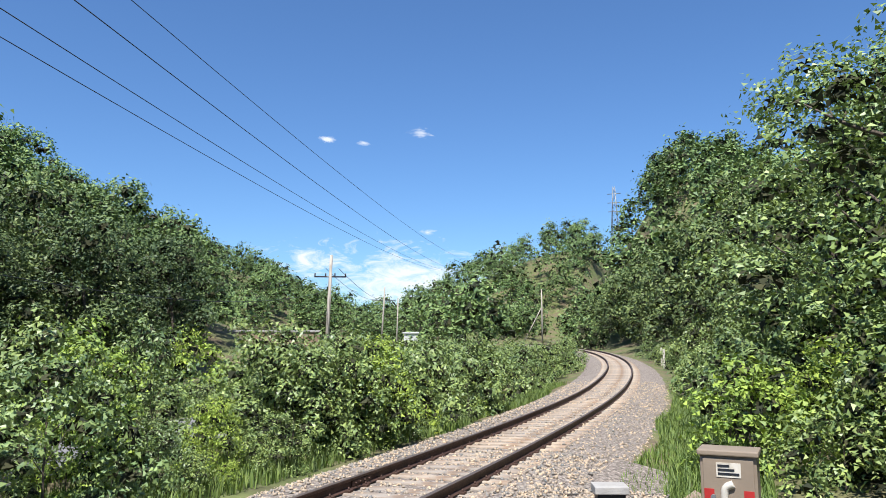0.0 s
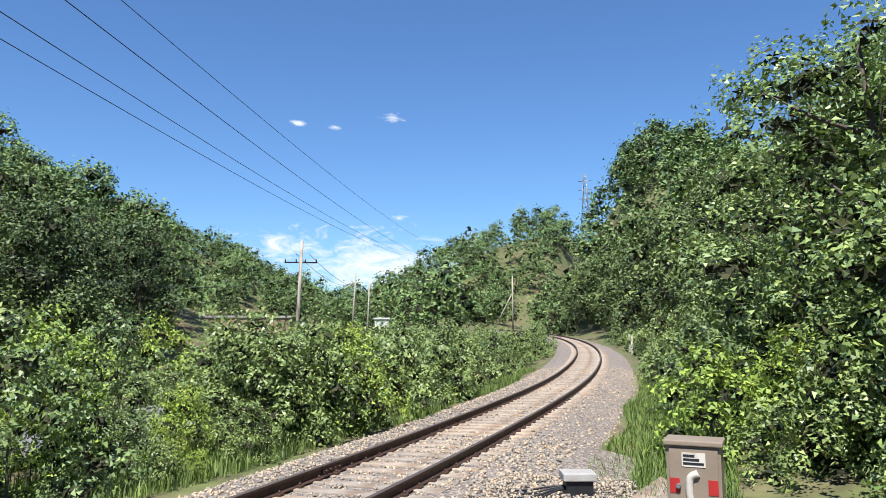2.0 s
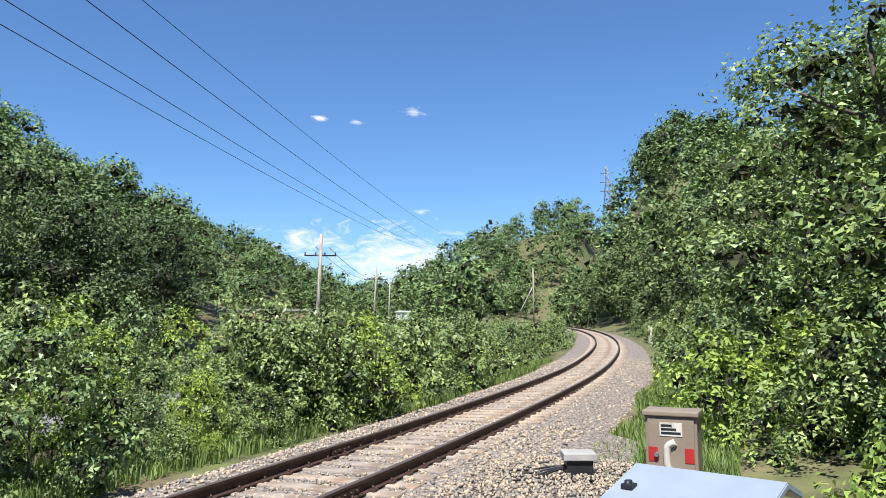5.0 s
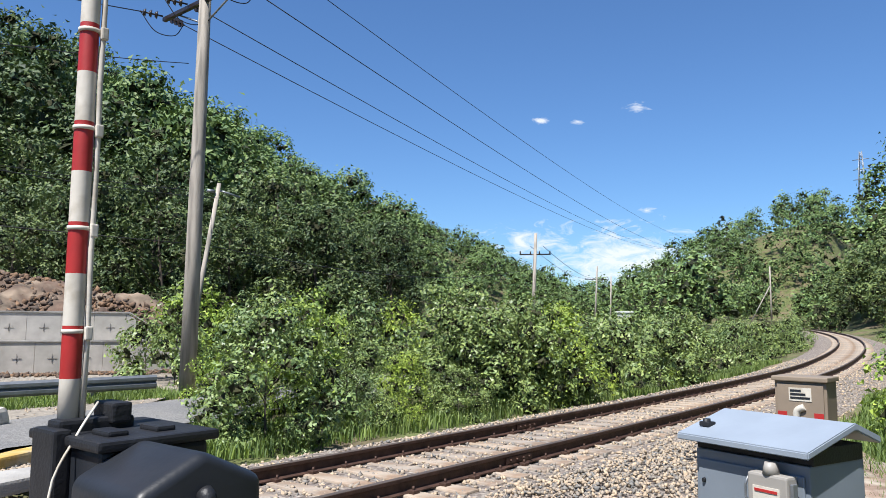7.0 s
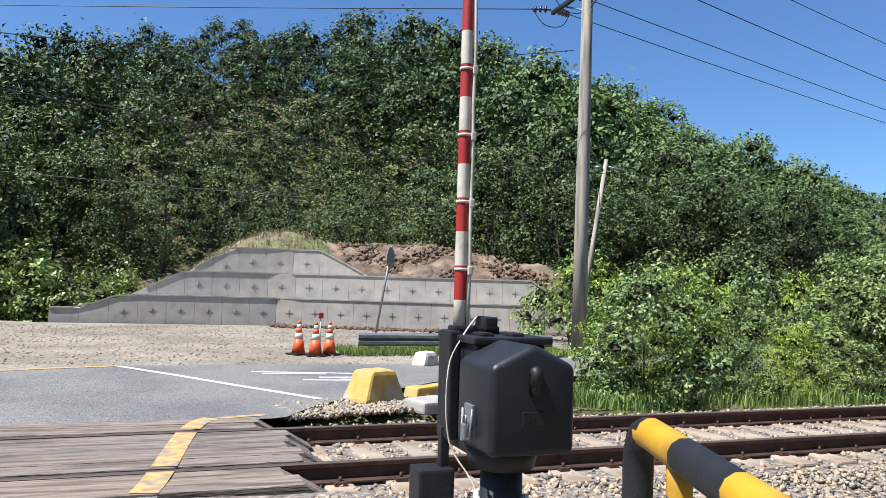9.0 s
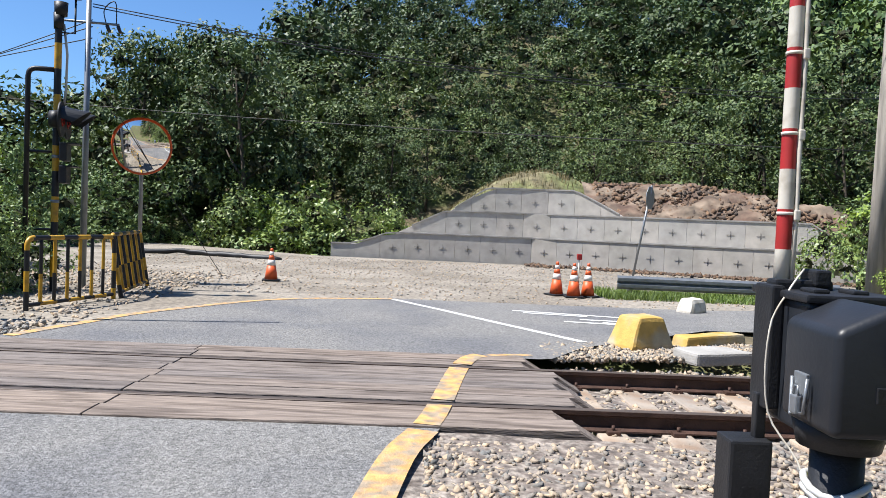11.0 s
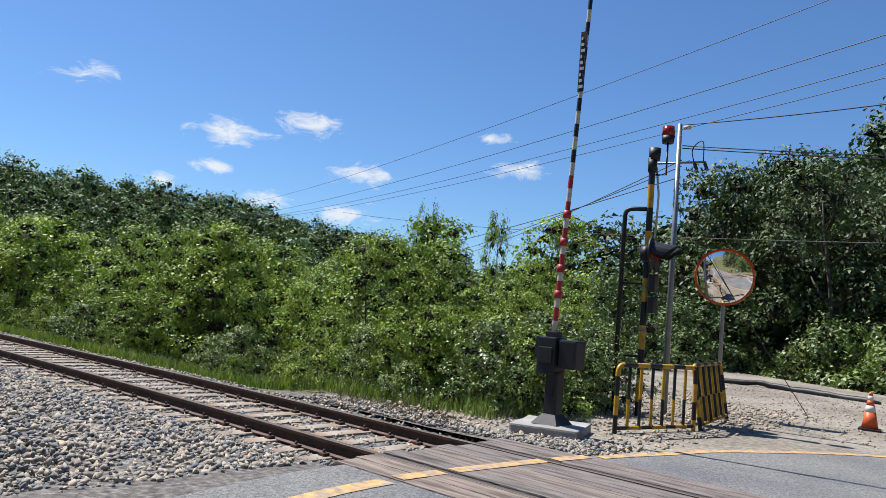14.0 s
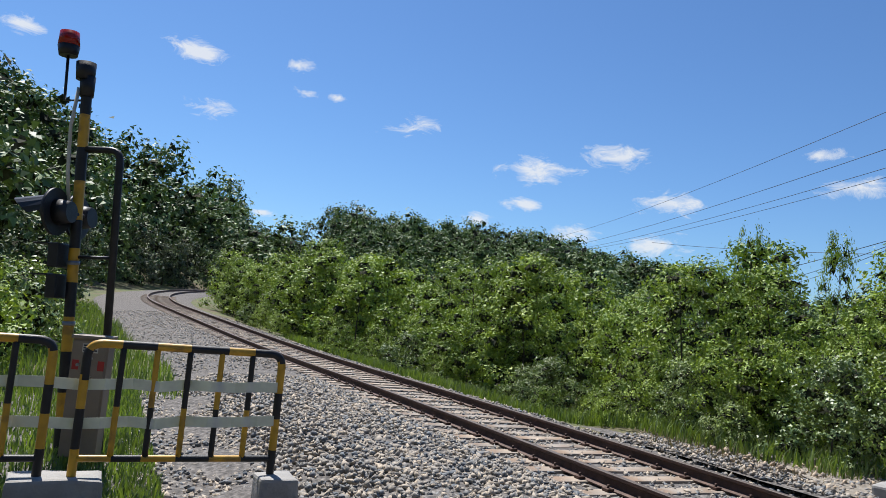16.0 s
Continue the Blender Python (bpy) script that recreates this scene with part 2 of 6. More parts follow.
# ---- mesh helpers ----
def link_mesh(name, mesh, material, parent=None, label="", smooth=False):
    mats = material if isinstance(material, (list, tuple)) else [material]
    for m in mats:
        if m.name not in mesh.materials:
            mesh.materials.append(m)
    if smooth:
        mesh.polygons.foreach_set("use_smooth", [True] * len(mesh.polygons))
    ob = new(name, mesh)
    if parent is not None:
        ob.parent = parent
    if label:
        ob["label"] = label
    return ob


def part(name, bm, material, parent=None, label="", smooth=False):
    mesh = bpy.data.meshes.new(name)
    bm.normal_update()
    bm.to_mesh(mesh)
    bm.free()
    return link_mesh(name, mesh, material, parent, label, smooth)


def thing(name, at, label, category, group="", turn=0):
    ob = new(name)
    ob.empty_display_size = 0.2
    ob.matrix_basis = pose(*at, 0, 0, turn)
    return tagged(ob, label, category, group)


def np_mesh(name, verts, faces):
    """faces: an int array, n x 3 or n x 4"""
    mesh = bpy.data.meshes.new(name)
    verts, faces = np.asarray(verts, np.float32), np.asarray(faces, np.int32)
    k = faces.shape[1]
    mesh.vertices.add(len(verts))
    mesh.vertices.foreach_set("co", verts.ravel())
    mesh.loops.add(faces.size)
    mesh.loops.foreach_set("vertex_index", faces.ravel())
    mesh.polygons.add(len(faces))
    mesh.polygons.foreach_set("loop_start", np.arange(0, faces.size, k, dtype=np.int32))
    mesh.polygons.foreach_set("loop_total", np.full(len(faces), k, np.int32))
    mesh.update(calc_edges=True)
    return mesh


def box(bm, x0, x1, y0, y1, z0, z1, bevel=0.0, mi=0):
    r = bmesh.ops.create_cube(bm, size=1)
    bmesh.ops.transform(bm, verts=r["verts"], matrix=Matrix.Translation(((x0 + x1) / 2, (y0 + y1) / 2, (z0 + z1) / 2)) @ Matrix.Diagonal((x1 - x0, y1 - y0, z1 - z0, 1)))
    faces = list({f for v in r["verts"] for f in v.link_faces})
    if bevel:
        edges = list({e for v in r["verts"] for e in v.link_edges})
        got = bmesh.ops.bevel(bm, geom=edges, offset=bevel, segments=2, affect='EDGES', profile=0.6)
        faces = list(set(got["faces"]) | {f for f in faces if f.is_valid})
    for f in faces:
        f.material_index = mi
    return bm


def rod(bm, a, b, r0, r1=None, n=12, mi=0):
    a, b = Vector(a), Vector(b)
    r1 = r0 if r1 is None else r1
    m = Matrix.Translation((a + b) / 2) @ (b - a).to_track_quat("Z", "Y").to_matrix().to_4x4()
    r = bmesh.ops.create_cone(bm, cap_ends=True, segments=n, radius1=r0, radius2=r1, depth=(b - a).length, matrix=m)
    for f in {f for v in r["verts"] for f in v.link_faces}:
        f.material_index = mi
        f.smooth = len(f.verts) == 4
    return bm


def tube(bm, pts, r, n=10, mi=0, caps=True):
    """a bent tube along pts"""
    pts = [Vector(p) for p in pts]
    rings = []
    up = Vector((0.13, 0.21, 1)).normalized()
    for i, p in enumerate(pts):
        d = (pts[min(i + 1, len(pts) - 1)] - pts[max(i - 1, 0)]).normalized()
        u = d.cross(up)
        if u.length < 0.1:
            u = d.cross(Vector((1, 0.2, 0)))
        u.normalize()
        v = d.cross(u)
        rr = r[i] if isinstance(r, (list, tuple)) else r
        rings.append([bm.verts.new(p + (u * math.cos(k) + v * math.sin(k)) * rr) for k in [2 * math.pi * j / n for j in range(n)]])
    for ra, rb in zip(rings, rings[1:]):
        best = min(range(n), key=lambda s: sum((ra[j].co - rb[(j + s) % n].co).length for j in range(0, n, 3)))
        for j in range(n):
            f = bm.faces.new((ra[j], ra[(j + 1) % n], rb[(j + 1 + best) % n], rb[(j + best) % n]))
            f.material_index, f.smooth = mi, True
    if caps:
        for ring in (rings[0], rings[-1]):
            f = bm.faces.new(ring)
            f.material_index = mi
    bmesh.ops.recalc_face_normals(bm, faces=bm.faces)
    return bm


def arc_corner(a, corner, b, r, steps=6):
    """points from a to b round a corner with radius r"""
    a, c, b = Vector(a), Vector(corner), Vector(b)
    p, q = c + (a - c).normalized() * r, c + (b - c).normalized() * r
    return [a] + [p.lerp(c, t).lerp(c.lerp(q, t), t) for t in [i / steps for i in range(steps + 1)]] + [b]


# ---- track line ----
def lay_line(bends, level, sign, length=150.0, step=0.5):
    x, y, a, rows, s = 0.0, 0.75, 0.0, [], 0.0
    while s <= length:
        rows.append((sign * x, y, level[1] * max(0.0, s - level[0]) ** 1.0, a * sign))
        x, y = x + step * math.cos(a), y + step * math.sin(a)
        a += step * sum(k for s0, s1, k in bends if s0 <= s < s1)
        s += step
    return rows


EAST = lay_line([(10, 200, 1 / 255)], (32, 0.0156), 1)
WEST = lay_line([(6, 26, -1 / 230), (44, 200, 1 / 90)], (22, 0.03), -1)
LINE = np.array(WEST[:0:-1] + EAST)          # x, y, z, heading
LINE[:, 2] = np.convolve(np.pad(LINE[:, 2], 10, mode="edge"), np.ones(21) / 21, "valid")
LX, LY, LZ = LINE[:, 0], LINE[:, 1], LINE[:, 2]
MONO = np.maximum.accumulate(LX)


def line_y(x):
    return np.interp(x, MONO, LY)


def line_z(x):
    return np.interp(x, MONO, LZ)


def sstep(v, a, b):
    t = np.clip((v - a) / (b - a), 0, 1)
    return t * t * (3 - 2 * t)


def wavy(x, y, s, seed=0):
    return (np.sin(x / s + 1.7 * seed + 1.3 * np.sin(y / s * 0.7 + seed)) + np.sin(y / s * 1.1 + 2.1 * seed + np.sin(x / s * 0.6)) + np.sin((x + y) / s * 0.53 + seed)) / 3


HILLS = [  # x, y, radius along x, radius along y, height
    (185, 10, 80, 52, 27), (190, 185, 110, 75, 36), (-110, -40, 62, 60, 16), (-310, 78, 95, 62, 29), (-290, 140, 95, 60, 27),
    (-235, 200, 110, 80, 19), (-245, 30, 60, 34, 25), (-60, 480, 240, 120, 44), (390, 80, 100, 120, 50), (200, -160, 200, 90, 46), (-120, -220, 200, 110, 46),
]


def ground_z(x, y):
    x, y = np.asarray(x, float), np.asarray(y, float)
    d = y - line_y(x)
    base = line_z(x) * (1 - sstep(np.abs(d), 8, 60))
    z = base - 0.34 - 0.12 * sstep(np.abs(d), 2.2, 3.2)
    # the shrub hollow on the far side, lower than the line
    z = z - 0.75 * sstep(d, 3, 7) * (sstep(x, 6, 14) * (1 - sstep(y, 14, 24)) + sstep(-x, 6, 12))
    z = z - 2.2 * sstep(d, 6, 30) * sstep(-x, 8, 26)
    # hill behind the retaining walls
    foot = 24.5 + 0.05 * np.maximum(x - 15, 0)
    hill = 25.0 * sstep(y + 5 * wavy(x, y, 17, 2), foot, foot + 58) * sstep(x, -36, 11) * (1 - sstep(x, 50, 84))
    z = z + hill + 0.35 * sstep(y, 22, 26) * sstep(x, -6, 0) * (1 - sstep(x, 22, 40))
    # wooded slope beside the line
    side = sstep(x, 9, 20) * (1 - 0.35 * sstep(x, 34, 66)) * (20 * sstep(-d, 4.5, 36) + 0.6 * sstep(-d, 3.2, 6))
    z = z + side + sstep(-x, 30, 60) * 5 * sstep(-d, 5, 30)
    for hx, hy, rx, ry, h in HILLS:
        q = np.sqrt(((x - hx) / rx) ** 2 + ((y - hy) / ry) ** 2)
        z = z + h * (1 - sstep(q + 0.10 * wavy(x, y, 38, hx % 7), 0.0, 1.25)) * sstep(np.abs(d), 4, 30)
    # level round the crossing and the gravel lot
    flat = sstep(x, -12, -9) * (1 - sstep(x, 5.5, 10)) * (1 - sstep(np.abs(y - 0.75), 16, 22) * (y < 0))
    lot = sstep(x, -13, -10) * (1 - sstep(x, 16, 22)) * sstep(y, 2, 6) * (1 - sstep(y, 20.6, 21.4))
    lane = (1 - sstep(np.abs(y - (8.0 + 0.11 * np.maximum(x, 0))), 3.4, 5)) * sstep(x, 0, 5) * (1 - sstep(x, 150, 180))
    flat = np.maximum(flat * (y < 21) * (y > -60), np.maximum(lot, lane))
    z = z * (1 - flat) + (-0.09 - 0.38 * sstep(-x, 4.5, 5.2) * (y < 0) * (y > -12)) * flat
    near = (np.abs(d) < 2.35)
    return np.where(near & ~((x > -4.6) & (x < 3.1)), base - 0.34, np.where(near, -0.34, z))


# ---- ground ----
def spaced(lo, hi, inner, fine, grow):
    a = list(np.arange(-inner, inner + fine, fine))
    s = fine
    while a[-1] < hi:
        s *= grow
        a.append(a[-1] + s)
    s = fine
    b = []
    q = -inner
    while q > lo:
        s *= grow
        q -= s
        b.append(q)
    return np.array(b[::-1] + a)


gx, gy = spaced(-2500, 2500, 30, 0.6, 1.07), spaced(-2500, 2500, 30, 0.6, 1.07)
GX, GY = np.meshgrid(gx, gy, indexing="ij")
GZ = ground_z(GX, GY) + 0.05 * wavy(GX, GY, 1.3, 5) * (np.abs(GY - line_y(GX)) > 3.4) * ((GX < -9) | (GX > 6))
nx, ny = GX.shape
ii = np.arange(nx * ny).reshape(nx, ny)
quads = np.stack([ii[:-1, :-1], ii[1:, :-1], ii[1:, 1:], ii[:-1, 1:]], -1).reshape(-1, 4)
ground = link_mesh("ground", np_mesh("ground", np.stack([GX, GY, GZ], -1).reshape(-1, 3), quads), M_SOIL, smooth=True)
tagged(ground, "weedy brown and green soil rolling up into hills", "ground", kind="structure")


def strip(name, left, right, material, label, category="road", z=None):
    """a sheet between two lines of points"""
    bm = bmesh.new()
    lo = [bm.verts.new(p) for p in left]
    hi = [bm.verts.new(p) for p in right]
    for i in range(len(lo) - 1):
        bm.faces.new((lo[i], lo[i + 1], hi[i + 1], hi[i]))
    bmesh.ops.recalc_face_normals(bm, faces=bm.faces)
    if bm.faces and sum(f.normal.z for f in bm.faces) < 0:
        bmesh.ops.reverse_faces(bm, faces=bm.faces)
    return tagged(part(name, bm, material), label, category, kind="structure")


def smooth_pts(pts, per=8):
    """Catmull-Rom through the points"""
    p = [Vector(q) for q in pts]
    p = [p[0] * 2 - p[1]] + p + [p[-1] * 2 - p[-2]]
    out = []
    for i in range(1, len(p) - 2):
        for k in range(per):
            t = k / per
            a, b, c, d = p[i - 1:i + 3]
            out.append(0.5 * (2 * b + (c - a) * t + (2 * a - 5 * b + 4 * c - d) * t * t + (3 * b - a - 3 * c + d) * t ** 3))
    return out + [p[-2]]


# gravel lot behind the crossing, with the lane that leaves it
bm = bmesh.new()
lot = [(-8.6, 4.4), (-4.9, 2.6), (-3.0, 2.4), (-2.6, 3.4), (-2.2, 4.7), (-0.9, 6.7), (0.9, 7.5), (6.4, 7.2), (9.5, 8.6), (13, 12), (17, 16), (17.5, 20.9), (5, 21.1), (-2.4, 21.6), (-6, 24), (-16, 30), (-19, 27), (-10, 18), (-9.2, 10)]
fv = [bm.verts.new((x, y, -0.045)) for x, y in lot]
bm.faces.new(fv)
bmesh.ops.triangulate(bm, faces=bm.faces)
lot_ob = tagged(part("gravel_lot", bm, M_GRAVEL), "pale tan crushed gravel yard behind the crossing", "gravel", kind="structure")

LEFT_EDGE = smooth_pts([(0.9, 7.5, 0), (-0.95, 6.75, 0), (-2.27, 4.7, 0), (-2.68, 3.44, 0), (-3.06, 1.9, 0), (-3.3, -0.1, 0), (-3.3, -1.3, 0), (-3.05, -2.6, 0), (-2.7, -4.5, 0), (-2.5, -9, 0), (-2.5, -30, 0)])
RIGHT_EDGE = smooth_pts([(2.7, 2.35, 0), (2.2, 2.2, 0), (1.9, 1.6, 0), (1.6, -0.4, 0), (1.35, -1.5, 0), (1.15, -4.0, 0), (1.1, -9, 0), (1.1, -30, 0)])


# road: the near approach, and the far approach that bends away along the line
def between(pts, ys, z, shift=0.0):
    srt = sorted(pts, key=lambda p: p.y)
    return [Vector((float(np.interp(y, [p.y for p in srt], [p.x for p in srt])) + shift, y, z)) for y in ys]


ys = [-30, -20, -12, -9, -7, -5, -4, -3, -2, -1.4, -1.0, -0.64]
strip("road", between(LEFT_EDGE, ys, -0.012, -0.7), [v + Vector((0, 0, 0)) for v in between(RIGHT_EDGE, ys, -0.012, 0.1)], M_ASPHALT, "worn grey asphalt road up to the crossing")
bm = bmesh.new()
far_road = [(-3.15, 2.14), (-2.75, 3.4), (-2.35, 4.7), (-1.0, 6.8), (0.9, 7.62), (3.5, 7.55), (6.4, 7.6), (10, 8.6), (20, 10.2), (60, 15), (150, 26.5), (150, 22), (60, 11), (20, 7.0), (9.3, 5.6), (7.2, 5.0), (5.6, 4.9), (4.2, 3.7), (3.4, 3.0), (2.9, 2.2), (2.75, 2.14)]
bm.faces.new([bm.verts.new((x, y, -0.016)) for x, y in far_road])
bmesh.ops.triangulate(bm, faces=bm.faces)
bmesh.ops.recalc_face_normals(bm, faces=bm.faces)
tagged(part("road_far", bm, M_ASPHALT), "grey asphalt road bending away past the crossing", "road", kind="structure")


def painted(name, pts, width, z, material, label):
    pts = [Vector(p) for p in pts]
    lo, hi = [], []
    for i, p in enumerate(pts):
        d = (pts[min(i + 1, len(pts) - 1)] - pts[max(i - 1, 0)]).normalized()
        n = Vector((-d.y, d.x, 0)) * width / 2
        lo.append(Vector((p.x - n.x, p.y - n.y, z)))
        hi.append(Vector((p.x + n.x, p.y + n.y, z)))
    return strip(name, lo, hi, material, label, "road marking")


painted("line_yellow_left_far", [p for p in LEFT_EDGE if p.y > 2.16], 0.15, -0.010, M_YLINE, "worn yellow edge line curving over the road")
painted("line_yellow_left_near", [p for p in LEFT_EDGE if p.y < -0.66], 0.2, -0.006, M_YLINE, "worn orange-yellow edge line on the near road")
painted("line_yellow_right_near", [p for p in RIGHT_EDGE if p.y < -0.66], 0.22, -0.006, M_YLINE, "worn orange-yellow edge line beside the ballast")
painted("line_yellow_right_far", [p for p in RIGHT_EDGE if p.y > 2.16] + [], 0.1, -0.010, M_YLINE, "faded yellow line end beyond the deck")
for i, (y0, y1) in enumerate(((-0.62, -0.06), (0.1, 1.4), (1.58, 2.12))):
    painted("line_yellow_deck_left_%d" % (i + 1), [Vector((float(v.x), float(v.y), 0)) for v in between(LEFT_EDGE, np.linspace(y0, y1, 6), 0)], 0.17, 0.010, M_YLINE, "worn yellow line painted over the planks")
    painted("line_yellow_deck_right_%d" % (i + 1), [Vector((float(v.x), float(v.y), 0)) for v in between(RIGHT_EDGE, np.linspace(y0, y1, 6), 0)], 0.19, 0.010, M_YLINE, "worn yellow line painted over the planks")
painted("line_white", [(0.9, 7.48, 0), (1.8, 6.1, 0), (2.6, 4.8, 0), (3.5, 3.4, 0)], 0.12, -0.011, M_WLINE, "white road line running down from the bend")
for i, (a, b) in enumerate((((2.95, 6.45), (4.75, 6.0)), ((3.1, 6.2), (4.1, 6.0)), ((3.6, 5.3), (4.5, 5.15)), ((3.9, 5.6), (4.9, 5.5)), ((4.2, 5.35), (4.75, 5.0)))):
    painted("road_letters_%d" % (i + 1), [(*a, 0), (*b, 0)], 0.12, -0.010, M_WLINE, "white stroke of worn road lettering")

# ---- track ----
track = thing("railway_track", (0, 0, 0), "single railway track, rusty rails on pale sleepers in ballast", "railway track")


def rail(o, profile, name, material, x0=-118, x1=140):
    bm = bmesh.new()
    rows = [r for r in LINE if x0 <= r[0] <= x1]
    rings = []
    for r in rows:
        rings.append([bm.verts.new((r[0] - (o + py) * math.sin(r[3]), r[1] + (o + py) * math.cos(r[3]), r[2] + pz)) for py, pz in profile])
    n = len(profile)
    for a, b in zip(rings, rings[1:]):
        for j in range(n):
            bm.faces.new((a[j], a[(j + 1) % n], b[(j + 1) % n], b[j]))
    bm.faces.new(rings[0])
    bm.faces.new(rings[-1])
    bmesh.ops.recalc_face_normals(bm, faces=bm.faces)
    return part(name, bm, material, track)


WEB = [(-0.062, -0.16), (0.062, -0.16), (0.062, -0.148), (0.012, -0.125), (0.010, -0.05), (0.036, -0.036), (0.036, -0.004), (-0.036, -0.004), (-0.036, -0.036), (-0.010, -0.05), (-0.012, -0.125), (-0.062, -0.148)]
HEAD = [(-0.034, -0.004), (0.034, -0.004), (0.030, 0.0), (-0.030, 0.0)]
for o in (-0.75, 0.75):
    r_ob = rail(o, WEB, "rail", M_RAIL)
    top = rail(o, HEAD, "running_surface", M_RAILTOP)
    top.parent = r_ob
    top["label"] = "dull worn steel rail head"

bm = bmesh.new()
box(bm, -0.12, 0.12, -1.2, 1.2, -0.21, 0.0, 0.02)
sleeper_mesh = bpy.data.meshes.new("sleeper")
bm.to_mesh(sleeper_mesh)
bm.free()
sleeper_mesh.materials.append(M_SLEEPER)
bm = bmesh.new()
box(bm, -0.05, 0.05, -0.045, 0.045, 0, 0.035, 0.008)
rod(bm, (0, 0, 0.02), (0, 0, 0.07), 0.014, n=6)
clip_mesh = bpy.data.meshes.new("rail_clip")
bm.to_mesh(clip_mesh)
bm.free()
clip_mesh.materials.append(M_RAIL)
arc = 0.0
last = None
rng = random.Random(4)
for r in LINE:
    if last is not None:
        arc += math.hypot(r[0] - last[0], r[1] - last[1])
    last = r
    if arc >= 0.62 and -62 < r[0] < 95:
        arc -= 0.62
        if -4.3 < r[0] < 2.9:
            continue
        sl = new("sleeper", sleeper_mesh)
        sl.parent = track
        sl.matrix_basis = pose(r[0], r[1], r[2] - 0.158 + rng.uniform(-0.012, 0.006), 0, 0, math.degrees(r[3]) + rng.uniform(-0.8, 0.8))
        if -16 < r[0] < 24:
            for o in (-0.84, -0.66, 0.66, 0.84):
                c = new("rail_clip", clip_mesh)
                c.parent = sl
                c.matrix_basis = pose(0, o, 0.0)
# joint bars on both rails
for jx, o in ((9.35, -0.75), (11.9, 0.75)):
    k = int(np.argmin(np.abs(LX - jx)))
    r = LINE[k]
    bm = bmesh.new()
    for s in (-1, 1):
        box(bm, -0.28, 0.28, s * 0.012, s * 0.034, -0.125, -0.045, 0.004)
        for b in (-0.2, -0.07, 0.07, 0.2):
            rod(bm, (b, s * 0.03, -0.085), (b, s * 0.06, -0.085), 0.015, n=6)
    jb = part("joint_bar", bm, M_RAIL, track)
    jb.matrix_basis = pose(r[0] - o * math.sin(r[3]), r[1] + o * math.cos(r[3]), r[2], 0, 0, math.degrees(r[3]))

# ballast bed: a raised sheet with shoulders, along the whole line
PROF_WEST = [(-4.7, -0.75), (-4.0, -0.42), (-2.9, -0.26)]


def bed(name, x0, x1, prof):
    rows = [r for r in LINE if x0 <= r[0] <= x1]
    bm = bmesh.new()
    rings = [[bm.verts.new((r[0] - o * math.sin(r[3]), r[1] + o * math.cos(r[3]), r[2] + z + 0.02 * noise.noise((r[0] * 1.7, o * 2, 0)))) for o, z in prof] for r in rows]
    for a, b in zip(rings, rings[1:]):
        for j in range(len(prof) - 1):
            bm.faces.new((a[j], b[j], b[j + 1], a[j + 1]))
    bmesh.ops.recalc_face_normals(bm, faces=bm.faces)
    if sum(f.normal.z for f in bm.faces) < 0:
        bmesh.ops.reverse_faces(bm, faces=bm.faces)
    return tagged(part(name, bm, M_BALLAST if x0 > 0 else M_BALLAST_GREY, smooth=True), "pale pinkish grey crushed stone ballast bed", "ballast", kind="structure")


PROF = [(-3.0, -0.62), (-2.55, -0.40), (-1.75, -0.19), (-1.0, -0.185), (-0.4, -0.185), (0, -0.185), (0.4, -0.185), (1.0, -0.185), (1.7, -0.18), (2.35, -0.36), (2.9, -0.62)]
bed("ballast_east", 2.9, 140, PROF)
PROF_WEST += PROF[2:]
bed("ballast_west", -118, -4.2, PROF_WEST)


def stones(name, n, place, lo, hi, seed, label, material=M_STONE):
    """loose stones: small lumps of eight faces"""
    r = np.random.default_rng(seed)
    pts = place(r, n)
    n = len(pts)
    base = np.array([(1, 0, 0), (-1, 0, 0), (0, 1, 0), (0, -1, 0), (0, 0, 1), (0, 0, -1)], float)
    tri = np.array([(0, 2, 4), (2, 1, 4), (1, 3, 4), (3, 0, 4), (2, 0, 5), (1, 2, 5), (3, 1, 5), (0, 3, 5)])
    v = base[None] * r.uniform(0.6, 1.25, (n, 6, 1)) + r.normal(0, 0.16, (n, 6, 3))
    v *= np.stack([r.uniform(0.8, 1.4, n), r.uniform(0.7, 1.0, n), r.uniform(0.5, 0.8, n)], 1)[:, None]
    q = r.normal(size=(n, 4))
    q[:, 1:3] *= 0.45
    q /= np.linalg.norm(q, axis=1)[:, None]
    w, x, y, z = q.T
    R = np.stack([1 - 2 * (y * y + z * z), 2 * (x * y - z * w), 2 * (x * z + y * w), 2 * (x * y + z * w), 1 - 2 * (x * x + z * z), 2 * (y * z - x * w), 2 * (x * z - y * w), 2 * (y * z + x * w), 1 - 2 * (x * x + y * y)], 1).reshape(n, 3, 3)
    v = np.einsum("nij,nkj->nki", R, v) * (r.uniform(lo, hi, n) * 0.5)[:, None, None] + pts[:, None]
    f = (tri[None] + (np.arange(n) * 6)[:, None, None]).reshape(-1, 3)
    return tagged(link_mesh(name, np_mesh(name, v.reshape(-1, 3), f), material), label, "stones", kind="stuff")


def on_bed(x0, x1, prof=PROF, near=-2.9):
    def place(r, n):
        x = r.uniform(x0, x1, n)
        x = x[(x < -4.35) | (x > 2.95)]
        o = r.uniform(near, 2.75, len(x))
        keep = (np.abs(np.abs(o) - 0.75) > 0.10)
        x, o = x[keep], o[keep]
        z = np.interp(o, [p[0] for p in prof], [p[1] for p in prof]) + line_z(x) + r.uniform(-0.012, 0.02, len(x))
        # fewer on top of the sleepers
        return np.stack([x, line_y(x) + o, z], 1)
    return place


